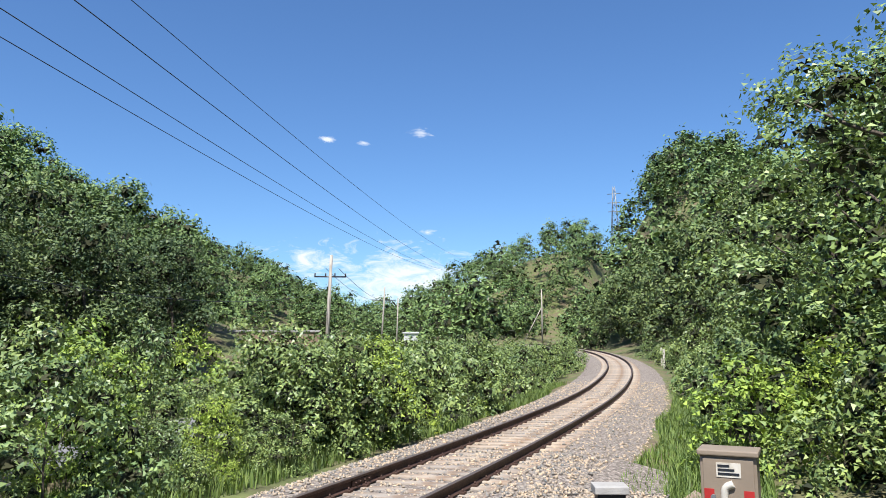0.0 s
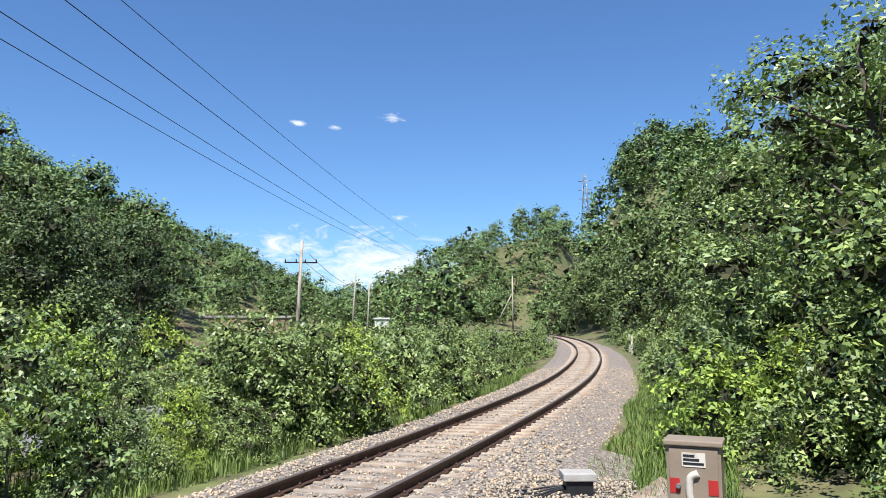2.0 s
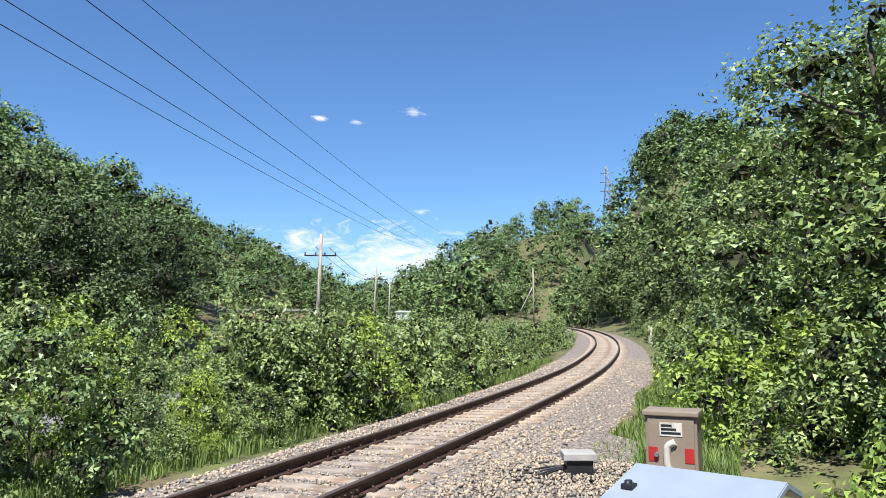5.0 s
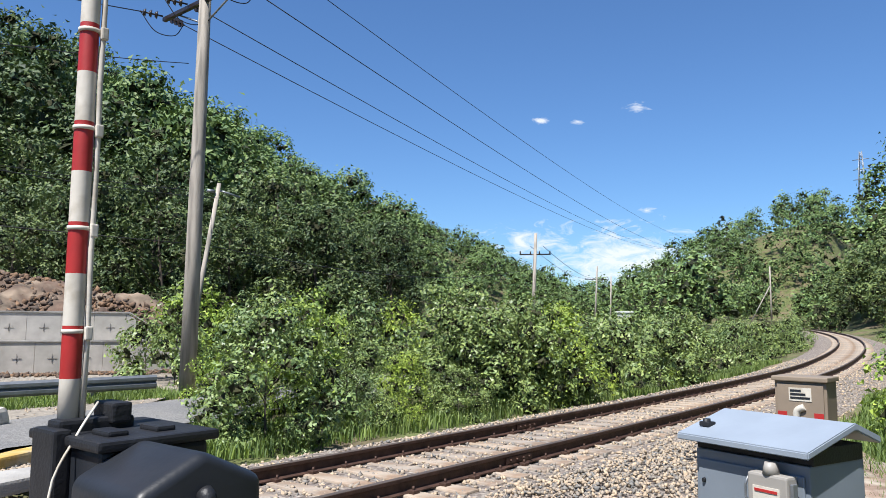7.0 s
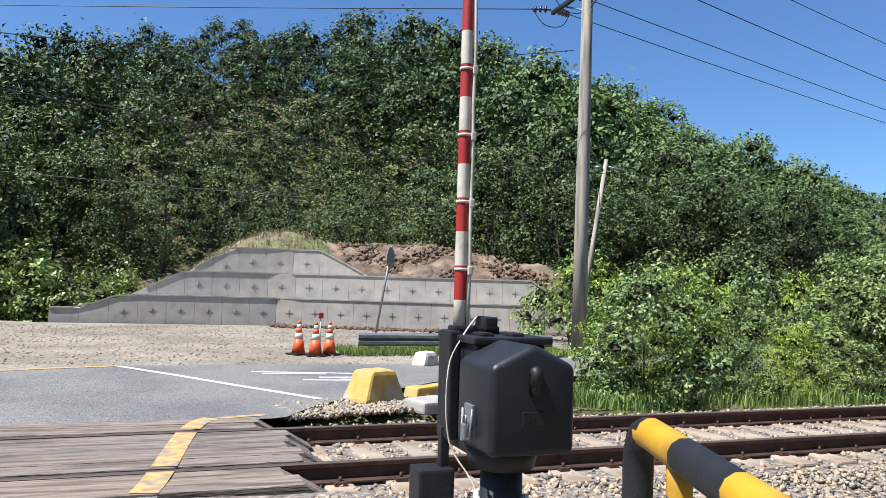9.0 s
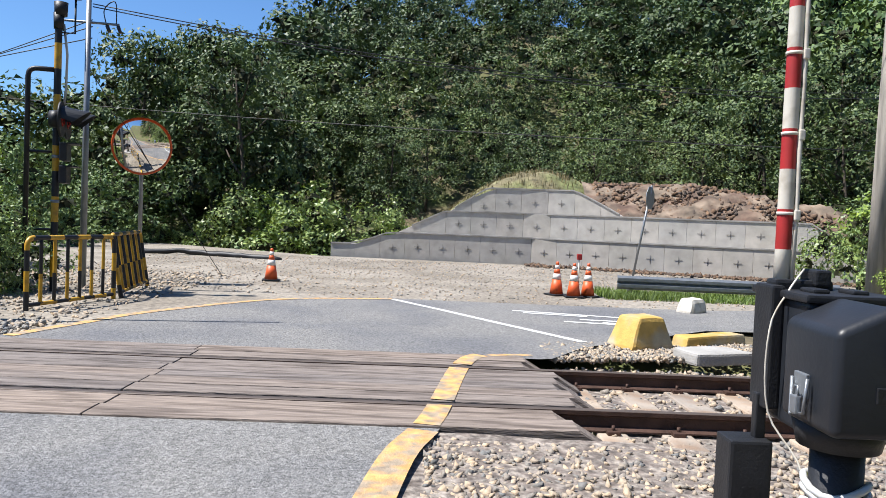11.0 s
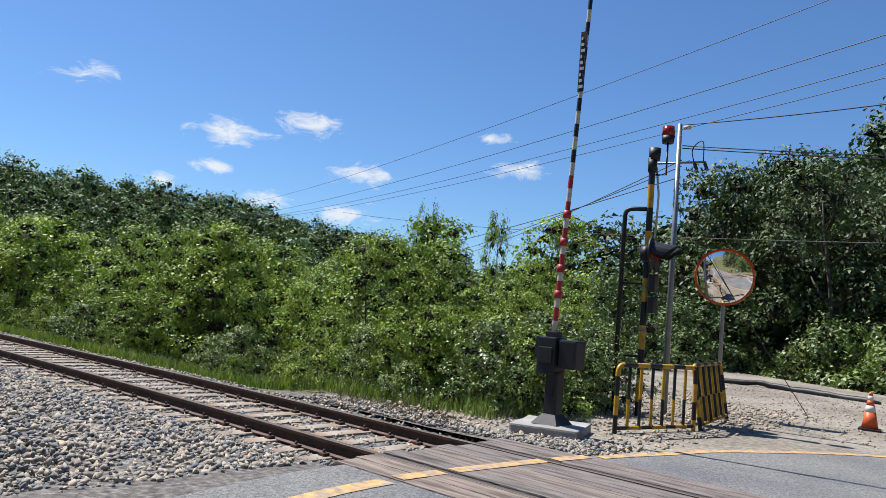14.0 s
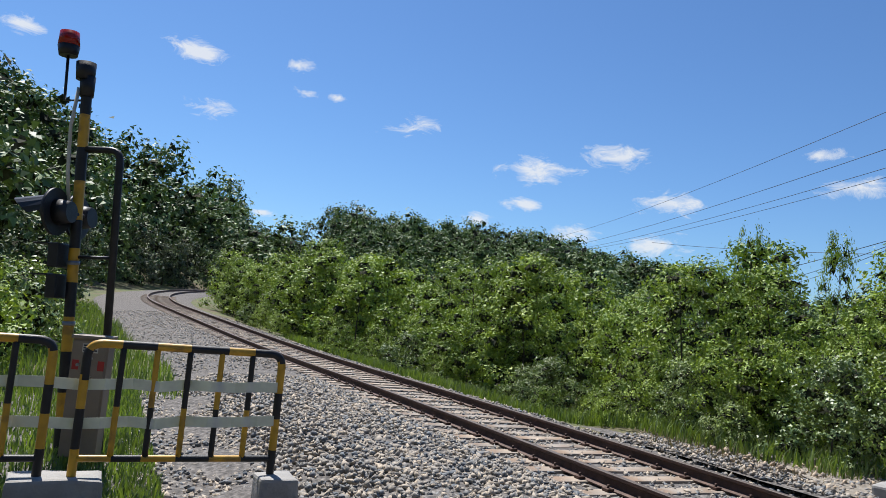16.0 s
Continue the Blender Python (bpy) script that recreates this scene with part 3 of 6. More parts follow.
stones("ballast_stones", 10500, on_bed(2.9, 16), 0.045, 0.09, 1, "loose angular pale ballast stones between and beside the rails")
stones("ballast_stones", 7000, on_bed(-13, -4.3, PROF_WEST), 0.05, 0.095, 14, "loose angular grey ballast stones by the deck", M_STONE_GREY)
stones("ballast_stones", 9000, on_bed(14, 40), 0.055, 0.10, 2, "loose angular pale ballast stones along the curve")
stones("ballast_stones", 11000, on_bed(-40, -12, PROF_WEST, -4.4), 0.06, 0.10, 3, "loose angular grey ballast stones along the far track", M_STONE_GREY)


def dip(x, y):
    """the ground falls away round the barriers beyond the road"""
    return 0.36 * sstep(-x, 4.7, 5.5) * sstep(-y, 2.7, 3.9)


# gravel shoulders on the near side of the line
def shoulder(name, corners, z0, label, material=M_BALLAST):
    bm = bmesh.new()
    bm.faces.new([bm.verts.new((x, y, z)) for x, y, z in corners])
    bmesh.ops.recalc_face_normals(bm, faces=bm.faces)
    if sum(f.normal.z for f in bm.faces) < 0:
        bmesh.ops.reverse_faces(bm, faces=bm.faces)
    bmesh.ops.triangulate(bm, faces=bm.faces)
    bmesh.ops.subdivide_edges(bm, edges=bm.edges, cuts=7, use_grid_fill=True)
    for v in bm.verts:
        v.co.z += 0.03 * noise.noise(v.co * 1.3) - float(dip(v.co.x, v.co.y))
    return tagged(part(name, bm, material, smooth=True), label, "gravel", kind="structure")


shoulder("shoulder_east", [(0.9, -0.66, -0.03), (2.9, -0.7, -0.05), (9, -1.5, -0.16), (16, -1.5, -0.2), (16, -2.5, -0.4), (9, -2.9, -0.2), (4, -6.5, -0.1), (1.3, -9, -0.06), (0.7, -9, -0.06), (0.7, -3, -0.05)], 0, "pale gravel shoulder beside the near rail")
shoulder("shoulder_west", [(-3.4, -0.7, -0.04), (-3.2, -3.0, -0.04), (-2.6, -9.0, -0.04), (-8, -9.0, -0.07), (-16, -4.6, -0.1), (-16, -1.0, -0.12), (-6, -0.7, -0.08), (-4.2, -0.66, -0.06)], 0, "grey gravel shoulder beside the far end of the deck", M_BALLAST_GREY)
stones("shoulder_stones", 13000, lambda r, n: np.stack([(xx := 1.55 + 11.5 * r.uniform(0, 1, n) ** 1.4), (yy := -0.8 - r.uniform(0, 1, n) * (3.6 - 0.13 * xx)), -0.06 - 0.011 * (xx - 2) - 0.03 * sstep(-yy, 2, 4) + r.uniform(-0.012, 0.02, n)], 1), 0.035, 0.08, 5, "loose pale gravel beside the track")
stones("shoulder_stones", 13000, lambda r, n: np.stack([(xx := r.uniform(-15, -4.4, n)), (yy := -0.8 - 3.9 * r.uniform(0, 1, n) ** 1.3), -0.075 + 0.004 * (xx + 4.4) - dip(xx, yy) + r.uniform(-0.01, 0.035, n)], 1), 0.05, 0.115, 6, "loose dark grey stones heaped beside the track", M_STONE_GREY)
stones("shoulder_stones", 3500, lambda r, n: np.stack([(xx := r.uniform(2.9, 6.0, n)), 2.3 + r.uniform(0, 1.0, n) + 0.2 * (xx - 3), -0.05 + r.uniform(-0.02, 0.02, n)], 1), 0.04, 0.09, 7, "loose pale stones between the track and the road")
stones("lot_stones", 5000, lambda r, n: np.stack([r.uniform(-7.5, 12, n), (yy := r.uniform(7.8, 20.5, n)), -0.04 + 0 * yy], 1), 0.03, 0.08, 8, "scattered stones on the gravel yard")
stones("lot_stones", 2200, lambda r, n: np.stack([r.uniform(-7.5, -2.9, n), (yy := r.uniform(2.5, 12, n)), -0.04 + 0 * yy], 1), 0.03, 0.12, 9, "loose grey stones round the barrier feet")

shoulder("shoulder_northwest", [(-3.2, 2.16, -0.04), (-4.2, 2.16, -0.07), (-10, 2.7, -0.2), (-10, 3.5, -0.25), (-4.8, 3.9, -0.06), (-3.0, 2.9, -0.04)], 0, "grey gravel strip between the rails and the gate", M_BALLAST_GREY)
stones("shoulder_stones", 2600, lambda r, n: np.stack([(xx := r.uniform(-9, -3.1, n)), 2.2 + r.uniform(0, 1.2, n) + 0.06 * (-3 - xx), -0.04 + 0.022 * (xx + 3.6) + r.uniform(-0.01, 0.025, n)], 1), 0.04, 0.1, 15, "loose grey stones between the rails and the gate", M_STONE_GREY)

# ---- timber deck ----
deck = thing("crossing_deck", (0, 0, 0), "weathered grey timber plank deck across the rails", "deck")


def plank(x0, x1, y0, y1, slant0=0.0, slant1=0.0, z=0.004):
    bm = bmesh.new()
    box(bm, x0, x1, y0, y1, -0.14, z, 0.008)
    for v in bm.verts:
        if v.co.x < x0 + 0.05 and slant0:
            v.co.x -= slant0 * (1 if v.co.z < -0.07 else 0)
        if v.co.x > x1 - 0.05 and slant1:
            v.co.x += slant1 * (1 if v.co.z < -0.07 else 0)
        v.co.z += 0.004 * noise.noise((v.co.x * 2, y0 * 7, 1))
    return part("plank", bm, M_PLANK, deck)


rows_y = [(-0.64, -0.35), (-0.34, -0.07)] + [(0.09 + 0.262 * i, 0.09 + 0.262 * i + 0.254) for i in range(5)] + [(1.57, 1.84), (1.85, 2.13)]
for i, (y0, y1) in enumerate(rows_y):
    end0, end1 = -4.15 - 0.05 * (i % 3), 2.62 - 0.05 * ((i * 2) % 3) + (0.16 if 2 <= i <= 6 else 0)
    mid = -0.80 + 0.03 * math.sin(i * 2.1)
    plank(end0, mid - 0.006, y0, y1, slant0=0.22)
    plank(mid + 0.006, end1, y0, y1, slant1=0.22, z=0.004 + 0.003 * math.sin(i * 5))

# ---- plants ----
def leaves(r, pts, out, size, droop=0.25):
    """small half-folded leaf blades at pts, facing roughly out; returns verts and triangles"""
    n = len(pts)
    nrm = out + r.normal(0, 0.5, (n, 3))
    nrm[:, 2] += 0.3
    nrm /= np.linalg.norm(nrm, axis=1)[:, None]
    t = r.normal(size=(n, 3))
    t[:, 2] -= droop
    t -= nrm * (t * nrm).sum(1)[:, None]
    t /= np.linalg.norm(t, axis=1)[:, None]
    b = np.cross(nrm, t)
    s = (size * r.uniform(0.65, 1.35, n))[:, None]
    skew = r.uniform(-0.25, 0.25, n)[:, None]
    v = np.stack([pts - t * s * 0.5, pts + b * s * 0.52 + t * s * skew + nrm * s * 0.1, pts + t * s * 0.5], 1)
    return v.reshape(-1, 3), np.arange(3 * n).reshape(n, 3)


def lobe_crown(r, lobes, count, size, per=16):
    """leaves in tufts on many uneven lobes, round a core painted dark as inner shade; returns verts, triangles,
    material of each
    """
    lobes = np.asarray(lobes, float)          # x y z rx rz
    weight = lobes[:, 3] ** 2
    weight = weight / weight.sum()

    def on_lobes(n, lo, hi):
        pick = r.choice(len(lobes), n, p=weight)
        u = r.normal(size=(n, 3))
        u /= np.linalg.norm(u, axis=1)[:, None]
        u[:, 2] = np.where(u[:, 2] < -0.35, -u[:, 2] * 0.7, u[:, 2])
        rad = r.uniform(lo, hi, n) * (1 + 0.2 * np.sin(u[:, 0] * 5 + pick) * np.sin(u[:, 1] * 5 + 2 * pick))
        L = lobes[pick]
        return L[:, :3] + u * rad[:, None] * np.stack([L[:, 3], L[:, 3], L[:, 4]], 1), u

    tips, u = on_lobes(max(4, count // per), 0.55, 1.12)
    k = r.integers(len(tips), size=count)
    spread = size * (0.5 + 0.19 * per ** 0.5) * r.uniform(0.6, 1.3, len(tips))[k][:, None]
    off = r.normal(size=(count, 3)) * spread
    off -= u[k] * (off * u[k]).sum(1)[:, None] * 0.55
    out = u[k] * 0.8 + off / (size * 2.2)
    v, f = leaves(r, tips[k] + off, out, size)
    # core blades take the dark colour that stands in for inner shade
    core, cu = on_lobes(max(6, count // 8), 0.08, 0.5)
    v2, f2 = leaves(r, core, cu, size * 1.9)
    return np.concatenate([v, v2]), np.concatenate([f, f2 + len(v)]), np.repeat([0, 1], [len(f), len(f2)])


def trunk_bm(r, height, radius, limbs, spread):
    bm = bmesh.new()
    lean = [r.uniform(-0.06, 0.06) * height, r.uniform(-0.06, 0.06) * height]
    pts = [Vector((lean[0] * t * t + 0.03 * height * math.sin(5 * t), lean[1] * t * t, height * t)) for t in (0, 0.2, 0.4, 0.6, 0.8, 1.0)]
    tube(bm, pts, [radius * (1 - 0.8 * t) for t in (0, 0.2, 0.4, 0.6, 0.8, 1.0)], n=6)
    for i in range(limbs):
        t = 0.35 + 0.55 * i / max(1, limbs)
        a = i * 2.4 + r.uniform(0, 1)
        p = pts[0].lerp(pts[-1], t)
        q = p + Vector((math.cos(a) * spread, math.sin(a) * spread, spread * 0.8))
        count = len(bm.verts)
        tube(bm, [p, p.lerp(q, 0.5) + Vector((0, 0, -0.06 * spread)), q], [radius * 0.4, radius * 0.25, radius * 0.08], n=5)
        bm.verts.ensure_lookup_table()
        fork = min(bm.verts[:36], key=lambda v: (v.co - p).length)
        bm.faces.new((fork, bm.verts[count], bm.verts[count + 1]))
    return bm


def make_mesh(name, bm, material):
    mesh = bpy.data.meshes.new(name)
    bm.to_mesh(mesh)
    bm.free()
    mesh.materials.append(material)
    return mesh


def tree_kind(seed, height, width, low, lobes, count, size, material, limbs=6, radius=None, per=16):
    """meshes of one trunk and one crown; low: where the crown begins"""
    r = np.random.default_rng(seed)
    rows = []
    for i in range(lobes):
        t = (i + 0.5) / lobes
        z = low + (height - low) * t
        half = width / 2 * (0.55 + 0.75 * math.sin(math.pi * min(1, 0.15 + 0.85 * t))) * r.uniform(0.5, 1.0)
        a = i * 2.399 + r.uniform(-0.5, 0.5)
        q = half * (1 - 0.5 * t)
        s = width * r.uniform(0.17, 0.27)
        rows.append((q * math.cos(a), q * math.sin(a), z - s * 0.4, s, s * r.uniform(0.6, 0.9)))
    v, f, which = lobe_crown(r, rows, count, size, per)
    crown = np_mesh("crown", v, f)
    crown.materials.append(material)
    crown.materials.append(M_INNER_SHADE)
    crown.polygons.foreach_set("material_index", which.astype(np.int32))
    trunk = make_mesh("trunk", trunk_bm(r, height * 0.9, radius or height * 0.018, limbs, width * 0.3), M_BARK)
    return trunk, crown


def plant(name, kind, at, turn, scale, label, category, group, names=("trunk", "crown")):
    ob = new(name)
    ob.empty_display_size = 0.2
    ob.matrix_basis = pose(*at, 0, 0, turn) @ Matrix.Diagonal((scale[0], scale[0], scale[1], 1))
    for nm, mesh in zip(names, kind):
        c = new(nm, mesh)
        c.parent = ob
    return tagged(ob, label, category, group)


def merged(name, kinds, spots, label, material, category="forest"):
    """many far trees as one mass"""
    r = np.random.default_rng(len(spots))
    V, F, W, base = [], [], [], 0
    cache = []
    for trunk, crown in kinds:
        v = np.empty(len(crown.vertices) * 3, np.float32)
        crown.vertices.foreach_get("co", v)
        f = np.empty(len(crown.loops), np.int32)
        crown.loops.foreach_get("vertex_index", f)
        w = np.empty(len(crown.polygons), np.int32)
        crown.polygons.foreach_get("material_index", w)
        cache.append((v.reshape(-1, 3), f.reshape(-1, 3), w))
    for x, y, z, s in spots:
        v, f, which = cache[int(r.integers(len(cache)))]
        a = r.uniform(0, 6.28)
        c, n = math.cos(a), math.sin(a)
        w = v @ np.array([[c, n, 0], [-n, c, 0], [0, 0, 1]]) * np.array([s * r.uniform(0.9, 1.2)] * 2 + [s * r.uniform(0.85, 1.15)]) + (x, y, z)
        V.append(w)
        F.append(f + base)
        W.append(which)
        base += len(v)
    ob = link_mesh(name, np_mesh(name, np.concatenate(V), np.concatenate(F)), [material, M_INNER_SHADE])
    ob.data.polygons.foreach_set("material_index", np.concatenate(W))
    return tagged(ob, label, category, kind="stuff")


def scatter(r, x0, x1, y0, y1, spacing, ok):
    out = []
    for x in np.arange(x0, x1, spacing):
        for y in np.arange(y0, y1, spacing):
            px, py = x + r.uniform(-0.5, 0.5) * spacing, y + r.uniform(-0.5, 0.5) * spacing
            if ok(px, py):
                out.append((px, py))
    return out


def dist(x, y):
    return y - float(line_y(x))


def crests(spots, slack=1.2):
    """of far trees, those that stand clear of the nearer ones as seen from the crossing"""
    top, out = {}, []
    for x, y, z, s in sorted(spots, key=lambda q: math.hypot(q[0], q[1] + 4)):
        k = int(math.degrees(math.atan2(y + 4, x)) // 1.5)
        up = math.degrees(math.atan2(z + 8.5 * s - 1.6, math.hypot(x, y + 4)))
        if up > top.get(k, -9) - slack:
            out.append((x, y, z, s))
        top[k] = max(up, top.get(k, -9))
    return out


OAK = [tree_kind(20 + i, 9.0, 5.6 + 0.5 * i, 2.4, 22, 6600, 0.20, M_LEAF_DARK, 7) for i in range(4)]
MIDF = [tree_kind(30 + i, 9.0, 5.8 + 0.4 * i, 2.2, 16, 1750, 0.36, M_LEAF_DARK, 3) for i in range(4)]
NEAR = [tree_kind(50 + i, 8.5, 5.2 + 0.4 * i, 1.4, 30, 9500, 0.12, M_LEAF_NEAR, 8) for i in range(3)]
FAR = [tree_kind(40 + i, 8.5, 6.5, 2.0, 14, 560, 0.58, M_LEAF_FAR, 3) for i in range(4)]
MIDN = [tree_kind(120 + i, 9.0, 5.8 + 0.4 * i, 2.0, 20, 3000, 0.28, M_LEAF_DARK, 3) for i in range(3)]
LIGHT = [tree_kind(60 + i, 7.0, 4.2, 1.0, 20, 4800, 0.155, M_LEAF_LIGHT, 7, 0.06, 26) for i in range(4)]
SHRUBF = [tree_kind(86 + i, 2.0, 2.1, 0.2, 12, 1500, 0.125, M_LEAF_MID, 5, 0.02) for i in range(3)]
LIGHTF = [tree_kind(66 + i, 7.0, 4.4, 1.0, 14, 1900, 0.24, M_LEAF_LIGHT, 6, 0.06, 20) for i in range(3)]
SHRUB = [tree_kind(80 + i, 2.0, 2.0, 0.2, 18, 4800, 0.07, M_LEAF_MID, 7, 0.02) for i in range(4)]
BRIGHT = [tree_kind(90 + i, 2.0, 1.9, 0.2, 16, 4300, 0.072, M_LEAF_LIGHT, 7, 0.02) for i in range(2)]
BUSHF = SHRUBF[:2] + [tree_kind(95, 2.0, 2.0, 0.2, 14, 2000, 0.105, M_LEAF_LIGHT, 7, 0.02)]
PINE = [tree_kind(100 + i, 8.0, 4.6, 2.0, 14, 3200, 0.22, M_LEAF_PINE, 7) for i in range(2)]

pr = random.Random(11)
# the hill behind the walls: first rows as trees, the rest as one wood
spots = scatter(pr, -34, 78, 25.5, 76, 4.0, lambda x, y: not (1 < x < 12 and y < 29.5) and not (10 <= x < 17.5 and y < 27.5) and y > 25.5 + max(0, -x - 2) * 0.5 and (x < 40 or y > 0.84 * (x - 2) - 3))


def hill_size(x):
    """tree scale along x, set so that the skyline fits the camera's view"""
    return float(np.interp(x, (-30, -20, -11, -8, -3, 4, 8, 14, 22, 30, 38, 46), (1.1, 1.2, 1.18, 0.98, 0.8, 0.66, 0.66, 0.76, 1.02, 1.22, 1.08, 0.9)))


front = [p for p in spots if p[1] < 37 and -14 < p[0] < 46]
rest = [p for p in spots if p not in front]
for x, y in front:
    s = pr.uniform(0.75, 1.1) * hill_size(x)
    plant("oak_tree", pr.choice(OAK), (x, y, float(ground_z(x, y)) - 0.2), pr.uniform(0, 360), (s, s * pr.uniform(0.9, 1.1)), "dark green leafy oak on the wooded hillside", "tree", "hillside trees")
hill_spots = [(x, y, float(ground_z(x, y)) - 0.3, pr.uniform(0.75, 1.1) * hill_size(x)) for x, y in rest]
merged("hillside_woods", MIDN, [q for q in hill_spots if math.hypot(q[0], q[1] + 4) < 52], "dense dark green oak wood over the hill", M_LEAF_DARK)
merged("hillside_woods", MIDF, [q for q in hill_spots if math.hypot(q[0], q[1] + 4) >= 52 and q[0] < 28], "dense dark green oak wood on the hill's crest", M_LEAF_DARK)
merged("hillside_woods", MIDF, [q for q in hill_spots if math.hypot(q[0], q[1] + 4) >= 52 and q[0] >= 28], "lighter green mixed wood on the hill's shoulder", M_LEAF_FAR)
# wooded slope on the near side of the line
spots = scatter(pr, 13, 120, -46, 20, 4.0, lambda x, y: -42 < dist(x, y) < -6.2 - 2.0 * (x < 18))
front = [p for p in spots if p[0] < 50 and dist(*p) > -20]
rest = [p for p in spots if p not in front]
for x, y in front:
    s = pr.uniform(0.95, 1.25) if x < 31 else pr.uniform(0.6, 0.8)
    kind, lab = (pr.choice(PINE), "dull grey-green pine among the slope's oaks") if pr.random() < 0.14 else (pr.choice(NEAR if x < 32 else OAK), "leafy green oak on the slope beside the track")
    plant("slope_tree", kind, (x, y, float(ground_z(x, y)) - 0.2), pr.uniform(0, 360), (s, s * pr.uniform(0.85, 1.1)), lab, "tree", "slope trees")
merged("slope_woods", MIDF, crests([(x, y, float(ground_z(x, y)) - 0.3, pr.uniform(0.8, 1.1)) for x, y in rest], 2.5), "dense green wood on the slope by the track", M_LEAF_DARK)

fr = random.Random(5)
for x, y in scatter(fr, 12.5, 29, -24, 4, 3.3, lambda x, y: -14.5 < dist(x, y) < -7.4):
    s = fr.uniform(0.8, 1.05)
    plant("slope_tree", fr.choice(NEAR), (x, y, float(ground_z(x, y)) - 0.9), fr.uniform(0, 360), (s * 1.2, s), "leafy green oak on the slope beside the track", "tree", "slope trees")


def on_hill(hx, hy, rx, ry, spacing, extra=lambda x, y: True):
    return [(x, y, float(ground_z(x, y)) - 0.4, pr.uniform(0.85, 1.3)) for x, y in scatter(pr, hx - rx * 1.15, hx + rx * 1.15, hy - ry * 1.15, hy + ry * 1.15, spacing,
            lambda x, y: ((x - hx) / rx) ** 2 + ((y - hy) / ry) ** 2 < 1.25 and abs(dist(x, y)) > 9 and extra(x, y))]


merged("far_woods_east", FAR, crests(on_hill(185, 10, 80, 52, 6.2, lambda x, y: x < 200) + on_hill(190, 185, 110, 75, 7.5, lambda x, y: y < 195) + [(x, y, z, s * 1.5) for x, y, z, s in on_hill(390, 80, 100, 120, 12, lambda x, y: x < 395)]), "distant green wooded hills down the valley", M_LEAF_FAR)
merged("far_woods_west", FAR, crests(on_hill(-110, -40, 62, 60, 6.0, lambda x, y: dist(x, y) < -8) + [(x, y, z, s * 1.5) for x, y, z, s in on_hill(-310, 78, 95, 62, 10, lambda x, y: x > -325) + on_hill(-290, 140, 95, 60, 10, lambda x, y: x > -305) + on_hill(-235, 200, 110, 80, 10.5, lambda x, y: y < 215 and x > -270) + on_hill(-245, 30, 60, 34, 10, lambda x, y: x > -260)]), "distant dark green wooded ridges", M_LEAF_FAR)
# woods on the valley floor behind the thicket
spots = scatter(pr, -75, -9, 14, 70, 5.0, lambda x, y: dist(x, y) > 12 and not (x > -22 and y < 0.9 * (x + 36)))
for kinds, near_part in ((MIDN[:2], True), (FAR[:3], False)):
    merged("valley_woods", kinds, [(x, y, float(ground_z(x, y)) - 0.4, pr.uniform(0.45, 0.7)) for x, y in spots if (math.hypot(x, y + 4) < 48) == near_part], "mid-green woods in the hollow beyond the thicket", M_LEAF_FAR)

# trees on the bank beside the other bend
for x, y in scatter(pr, -100, -18, -34, 6, 5.6, lambda x, y: -42 < dist(x, y) < -5.8 - 2.5 * (x > -34)):
    s = pr.uniform(0.4, 0.6) if x > -60 else pr.uniform(0.6, 0.85)
    kind, lab = (pr.choice(PINE), "dull grey-green pine on the bank by the bend") if pr.random() < 0.4 else (pr.choice(MIDF), "dark green oak on the bank by the bend")
    plant("bank_tree", kind, (x, y, float(ground_z(x, y)) - 0.2), pr.uniform(0, 360), (s, s), lab, "tree", "bank trees")
BANKF = [tree_kind(110 + i, 9.0, 5.6, 1.0, 14, 800, 0.5, k, 3) for i, k in enumerate((M_LEAF_DARK, M_LEAF_DARK, M_LEAF_PINE))]
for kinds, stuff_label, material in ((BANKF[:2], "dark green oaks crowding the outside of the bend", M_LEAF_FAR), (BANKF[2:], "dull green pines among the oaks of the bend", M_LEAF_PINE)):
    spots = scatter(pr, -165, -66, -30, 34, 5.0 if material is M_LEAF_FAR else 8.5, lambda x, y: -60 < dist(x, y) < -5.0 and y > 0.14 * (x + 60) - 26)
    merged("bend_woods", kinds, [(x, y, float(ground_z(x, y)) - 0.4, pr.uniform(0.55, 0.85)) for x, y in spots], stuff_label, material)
# pale bush inside the far bend, and tall spindly saplings over the thicket
for x, y, s, k in ((-39, 5.2, 0.85, 0), (-36.5, 6.5, 0.7, 1), (-11.5, 8.2, 0.70, 2), (-12.6, 8.9, 0.64, 1), (-10.2, 9.3, 0.62, 3), (-13.8, 7.6, 0.58, 0)):
    plant("young_tree", LIGHT[k], (x, y, float(ground_z(x, y)) - 0.1), 40 * k, (s * (1.1 if x < -30 else 0.32), s), "tall light green young tree above the thicket", "tree", "young trees")

# thicket along the far side of the track, towards the bend
def shrubs(name, x0, x1, d0, d1, spacing, lo, hi, kinds, label, group, ok=lambda x, y: True, thin=1.0):
    for x, y in scatter(pr, x0, x1, -10, 40, spacing, lambda x, y: d0 < dist(x, y) < d1 and ok(x, y) and pr.random() < thin):
        s = pr.uniform(lo, hi)
        plant(name, pr.choice(kinds), (x, y, float(ground_z(x, y)) - 0.1), pr.uniform(0, 360), (s * pr.uniform(0.85, 1.15), s), label, "shrub", group, ("stem", "foliage"))


